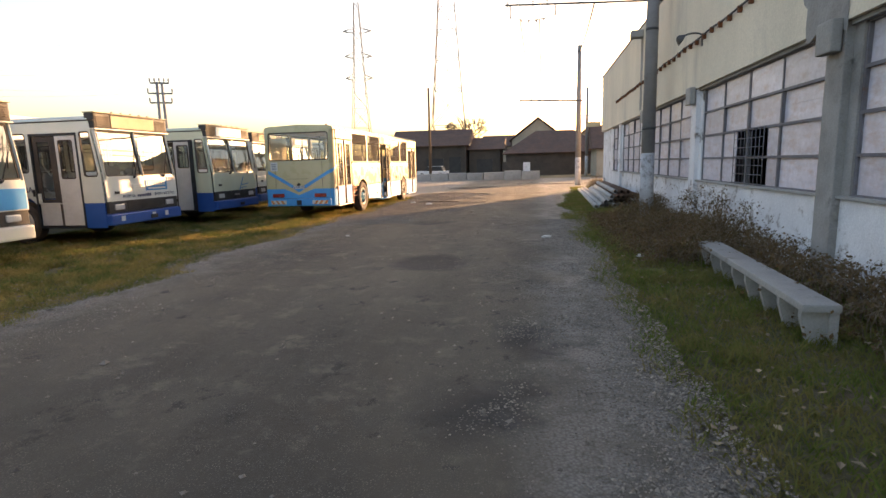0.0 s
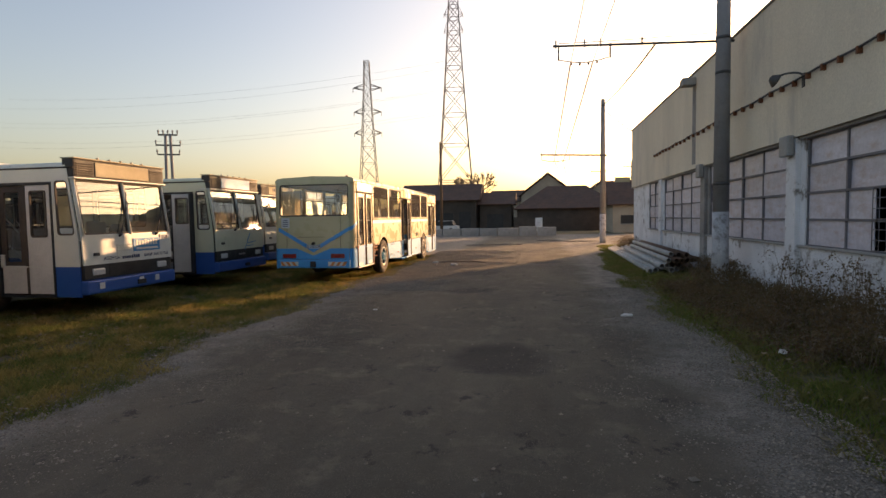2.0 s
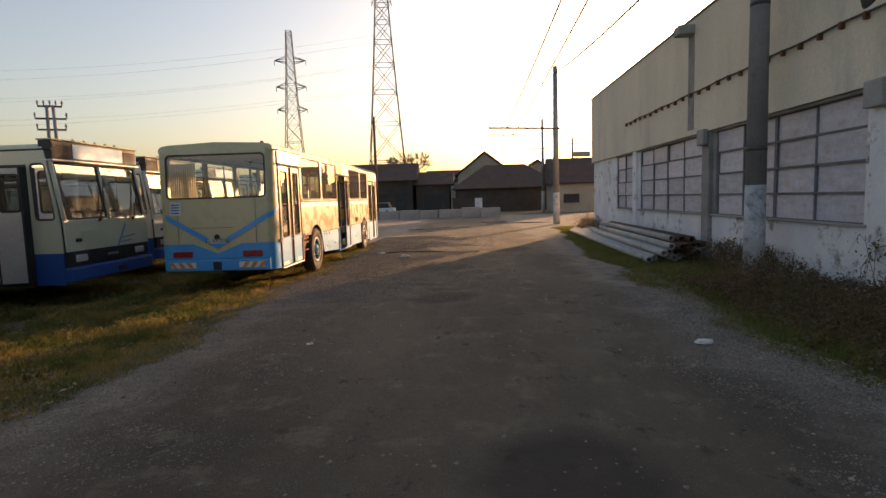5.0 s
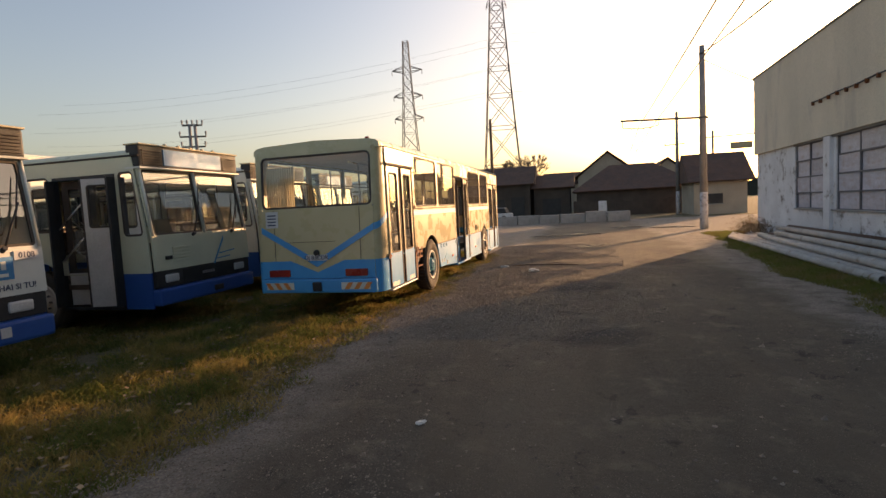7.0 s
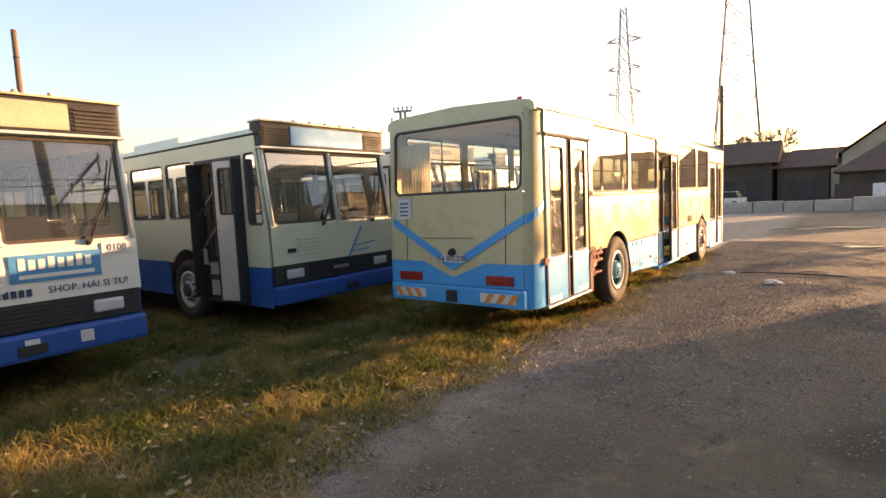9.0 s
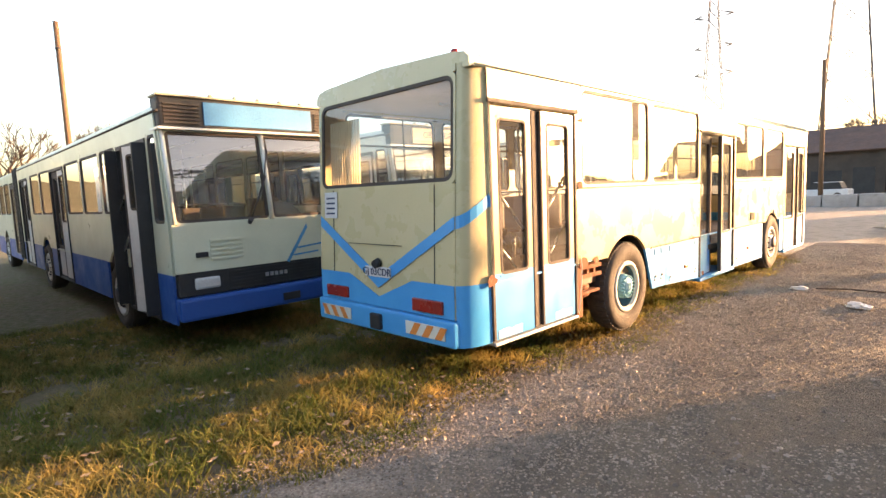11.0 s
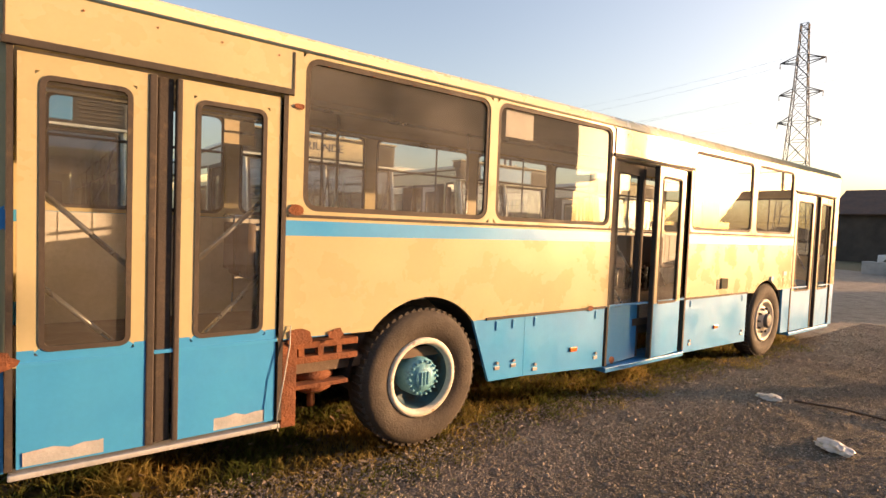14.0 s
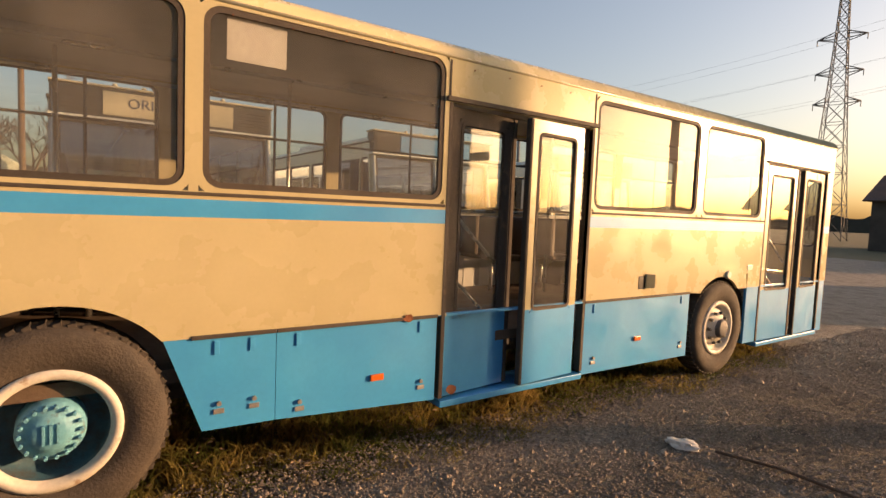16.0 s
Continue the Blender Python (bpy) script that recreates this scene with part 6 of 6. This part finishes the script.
def bare_tree(x, y, h, seed, label, spread=0.5, fine=0.0):
    """A leafless tree: a tapered trunk that forks again and again into fine twigs."""
    rnd = random.Random(seed)
    t = thing("bare_tree", pose(x, y, 0), label, "tree")
    tr, tw = bmesh.new(), ([], [])

    def tube(a, b, r0, r1):
        if r0 > 0.05:
            rod(tr, a, b, r0, r1, 6, caps=False)
        else:
            d = (b - a).normalized()
            s = d.orthogonal().normalized()
            u = d.cross(s)
            k = len(tw[0])
            for p, r in ((a, r0), (b, r1)):
                for q in range(3):
                    w = math.cos(q * 2.094) * s + math.sin(q * 2.094) * u
                    tw[0].append(p + w * r)
            tw[1].extend([(k, k + 1, k + 4, k + 3), (k + 1, k + 2, k + 5, k + 4), (k + 2, k, k + 3, k + 5)])

    def grow(p, d, l, r, n):
        q = p + d * l
        tube(p, q, max(r, fine), max(r * 0.72, fine))
        if n == 0:
            return
        for i in range(rnd.choice((2, 3, 3)) if n > 1 else 3):
            e = (d + Vector((rnd.uniform(-1, 1), rnd.uniform(-1, 1), rnd.uniform(-0.35, 0.75))) * (spread + 0.12 * (6 - n) / 3)).normalized()
            grow(p.lerp(q, rnd.uniform(0.65, 1.0)), e, l * rnd.uniform(0.66, 0.86), r * 0.62, n - 1)
    grow(Vector((0, 0, -0.1)), Vector((0.05, 0, 1)).normalized(), h * 0.24, h * 0.022, 6)
    part("trunk", tr, M["bark"], t)
    me = mesh_from("crown", tw[0], tw[1], M["bark"])
    o = new("crown", me)
    o.parent = t


bare_tree(-12.2, 100, 14.0, 3, "leafless tree behind the barn", 0.6, 0.035)
bare_tree(-17.0, 103, 13.0, 4, "leafless tree behind the barn", 0.6, 0.035)
bare_tree(-45, 17.2, 10.0, 8, "leafless tree beyond the trolleybuses", 0.5, 0.016)
bare_tree(-46, 23.8, 10.5, 9, "leafless tree beyond the trolleybuses", 0.5, 0.016)
bare_tree(-44, 14.2, 8.5, 6, "leafless tree beyond the trolleybuses", 0.5, 0.016)
pylon(-140, 19.4, 42, 5.0, 1.4, [(28, 5.0), (33, 5.0), (38, 4.5)], 80, "far lattice pylon beyond the trees")
bare_tree(-27.0, 105, 10.5, 5, "leafless tree beyond the yard", 0.6, 0.035)


def treeline():
    """A low ring of far woods round the place."""
    v, f = [], []
    n = 720
    for i in range(n):
        a = 2 * math.pi * i / n
        R = 330
        base = 7 + (9 if math.sin(a) < 0.2 else 0)
        hgt = base + 5 * noise.noise(Vector((math.cos(a) * 9, math.sin(a) * 9, 0))) + 2.2 * noise.noise(Vector((math.cos(a) * 60, math.sin(a) * 60, 0)))
        v += [(R * math.cos(a), R * math.sin(a), -2), (R * math.cos(a), R * math.sin(a), hgt), (R * 1.1 * math.cos(a), R * 1.1 * math.sin(a), -2)]
    for i in range(n):
        j = (i + 1) % n
        f += [(3 * i, 3 * j, 3 * j + 1, 3 * i + 1), (3 * i + 1, 3 * j + 1, 3 * j + 2, 3 * i + 2)]
    tagged(new("backdrop", mesh_from("backdrop", v, f, M["treeline"])), "far dark woods on the horizon", "backdrop", kind="structure")


treeline()


# ---- things along the verge ----
def pipe(x0, y0, x1, y1, z, r, mat, label):
    t = thing("pipe", Matrix(), label, "pipe", "pipes stacked along the wall")
    bm = bmesh.new()
    a, b = Vector((x0, y0, z)), Vector((x1, y1, z))
    d = (b - a)
    m = Matrix.Translation(a) @ d.to_track_quat("Z", "Y").to_matrix().to_4x4()
    lathe(bm, [(r * 0.8, 0.0), (r, 0.0), (r, d.length), (r * 0.8, d.length), (r * 0.8, 0.0)], 14, m)
    part("tube", bm, mat, t)


for k in range(6):
    pipe(2.05 + 0.21 * k, 19.5 + 0.25 * ((k * 7) % 3), 2.35 + 0.20 * k, 31.5 + (k % 3) * 0.6, 0.06 + 0.012 * k, 0.085, M["pipe_white"], "long weathered white pipe lying in the verge")
for k in range(5):
    pipe(2.35 + 0.20 * k, 19.3 + 0.2 * ((k * 5) % 4), 2.7 + 0.17 * k, 28.5 + (k % 2) * 1.1, 0.235, 0.085, M["pipe_white"] if k < 2 else M["pipe_rust"], "long pipe on the second layer of the stack")
for k in range(5):
    pipe(2.75 + 0.19 * k, 19.2 + 0.15 * k, 2.9 + 0.16 * k, 27.5, 0.40, 0.08, M["pipe_rust"], "rusty brown pipe on top of the stack")

for k in range(4):
    pipe(2.55 + 0.19 * k, 19.35 + 0.18 * ((k * 3) % 4), 2.85 + 0.17 * k, 27.8 + 0.4 * (k % 2), 0.40 if k < 1 else 0.555, 0.08, M["pipe_white"] if k < 2 else M["pipe_rust"], "pipe crowning the stack beside the wall")


def channel_piece():
    """A ribbed precast concrete trough half sunk in the verge."""
    t = thing("concrete_channel", pose(2.62, 7.0, 0.0, 0, 0, -3), "ribbed precast concrete channel piece lying in the grass", "concrete channel")
    bm = bmesh.new()
    box(bm, -0.16, 0.16, -1.85, 2.15, 0.27, 0.35, 0.02)
    part("top_slab", bm, M["concrete"], t)
    bm = bmesh.new()
    box(bm, 0.08, 0.16, -1.8, 2.1, -0.05, 0.27)
    part("back_wall", bm, M["concrete"], t)
    for k in range(8):
        bm = bmesh.new()
        y = -1.72 + 0.53 * k
        prism(bm, [(0.08, y - 0.035, -0.05), (0.08, y - 0.035, 0.27), (-0.13, y - 0.035, 0.27), (-0.13, y - 0.035, 0.19), (-0.06, y - 0.035, -0.05)], 0.07)
        part("rib", bm, M["concrete"], t)


channel_piece()


def bramble(x0, x1, y0, y1, h, n, leaves, label, seed):
    rnd = np.random.default_rng(seed)
    t = thing("bramble_bush", Matrix(), label, "bush")
    v, f, lv, lf = [], [], [], []
    for _ in range(n):
        p = np.array([rnd.uniform(x0, x1), rnd.uniform(y0, y1), -0.05])
        edge = 1 - abs(2 * (p[0] - x0) / (x1 - x0) - 1.15)
        top = h * max(0.3, min(1, 0.45 + edge)) * (0.55 + 0.6 * abs(clump(p[0], p[1], 0.8, seed)))
        a = rnd.uniform(0, 6.28)
        d = np.array([math.cos(a), math.sin(a), 0]) * rnd.uniform(0.2, 0.9)
        segs = 6
        prev = p
        for i in range(1, segs + 1):
            s = i / segs
            q = p + d * s * s + np.array([rnd.normal(0, 0.02), rnd.normal(0, 0.02), top * (math.sin(s * 2.1) if s < 0.75 else 1.0 - (s - 0.75) * 0.9)])
            r = 0.006 * (1 - 0.6 * s)
            k = len(v)
            for c in (prev, q):
                v += [c + (r, 0, 0), c + (-r / 2, r, 0), c + (-r / 2, -r, 0)]
            f += [(k, k + 1, k + 4, k + 3), (k + 1, k + 2, k + 5, k + 4), (k + 2, k, k + 3, k + 5)]
            for _l in range(leaves):
                c = prev + (q - prev) * rnd.random() + rnd.normal(0, 0.035, 3)
                u = rnd.normal(0, 1, 3)
                u /= np.linalg.norm(u)
                w = np.cross(u, rnd.normal(0, 1, 3))
                w /= np.linalg.norm(w) + 1e-9
                sz = rnd.uniform(0.012, 0.03)
                k2 = len(lv)
                lv += [c - u * sz, c + w * sz * 0.6, c + u * sz, c - w * sz * 0.6]
                lf.append((k2, k2 + 1, k2 + 2, k2 + 3))
            prev = q
    for nm, a, b, m in (("stem_tangle", v, f, "twig"), ("foliage", lv, lf, "bramble_leaf")):
        if b:
            o = new(nm, mesh_from(nm, a, b, M[m]))
            o.parent = t


bramble(1.9, 3.8, 8.8, 12.2, 0.75, 420, 4, "brown tangled bramble bush against the wall", 11)
bramble(1.7, 3.8, 12.0, 16.2, 0.60, 520, 4, "brown tangled bramble bush beside the concrete pole", 12)
bramble(2.9, 3.8, 4.0, 9.0, 0.65, 420, 3, "dark bramble along the wall behind the channel", 13)
bramble(3.1, 3.8, 16.5, 19.5, 0.9, 200, 3, "dark bramble beside the pipes", 14)
bramble(2.9, 3.85, 31.0, 33.8, 0.9, 200, 2, "dry weeds at the hall corner", 15)
bramble(1.5, 2.6, 9.0, 16.5, 0.28, 420, 2, "low dry weeds in front of the brambles", 16)
bramble(3.45, 3.84, 9.5, 14.5, 1.35, 70, 5, "climbing bramble on the whitewashed wall", 17)


def litter_bag(x, y, s, turn, label):
    bm = bmesh.new()
    bmesh.ops.create_icosphere(bm, subdivisions=3, radius=1)
    for v_ in bm.verts:
        q = v_.co.copy()
        k = 1 + 0.45 * noise.noise(q * 1.7 + Vector((x, y, 0))) + 0.22 * noise.noise(q * 5)
        v_.co = Vector((q.x * s * k, q.y * s * 0.6 * k, max(-0.2, q.z) * s * 0.38 * k + 0.02))
    ob = part("plastic_bag", bm, M["litter"], None)
    ob.matrix_world = pose(x, y, 0, 0, 0, turn)
    tagged(ob, label, "litter", "litter on the road")


litter_bag(-5.41, 23.15, 0.12, 20, "crumpled white plastic bag on the gravel")
litter_bag(-4.5, 22.1, 0.15, -30, "flattened white plastic bag on the road")
litter_bag(0.21, 12.0, 0.10, 10, "small scrap of pale rubbish on the road's edge")
litter_bag(-4.5, 12.2, 0.05, 50, "small pale stone-like scrap on the asphalt")
litter_bag(1.75, 9.6, 0.08, 70, "small white scrap of rubbish in the grass")


def puddle(x, y, a, b, turn):
    bm = bmesh.new()
    pts = []
    for i in range(24):
        t = 2 * math.pi * i / 24
        k = 1 + 0.35 * noise.noise(Vector((math.cos(t) * 1.5 + x, math.sin(t) * 1.5 + y, 0)))
        pts.append((a * k * math.cos(t), b * k * math.sin(t), 0))
    poly(bm, pts)
    ob = part("puddle", bm, M["water"])
    ob.matrix_world = pose(x, y, 0.02, 0, 0, turn)
    tagged(ob, "shallow puddle reflecting the pale sky", "puddle", "puddles in the yard")


puddle(-5.2, 36.5, 0.9, 0.5, 10)
puddle(-3.4, 37.5, 1.0, 0.6, -15)
puddle(-3.0, 29.5, 0.5, 0.25, 20)
puddle(1.5, 41.0, 1.2, 0.5, 0)
puddle(-0.8, 43.0, 1.0, 0.6, 5)


def fallen_branch(x, y, turn):
    """A thin crooked stick lying on the gravel."""
    bm = bmesh.new()
    tube(bm, [(0, 0, 0.03), (0.4, 0.06, 0.04), (0.9, 0.02, 0.03), (1.35, -0.12, 0.035), (1.8, -0.16, 0.02)], 0.012)
    tube(bm, [(0.9, 0.02, 0.03), (1.15, 0.16, 0.06), (1.35, 0.2, 0.05)], 0.007)
    ob = part("fallen_branch", bm, M["bark"])
    ob.matrix_world = pose(x, y, 0, 0, 0, turn)
    tagged(ob, "thin crooked dry stick lying on the gravel", "branch")


fallen_branch(-5.2, 23.25, 8)
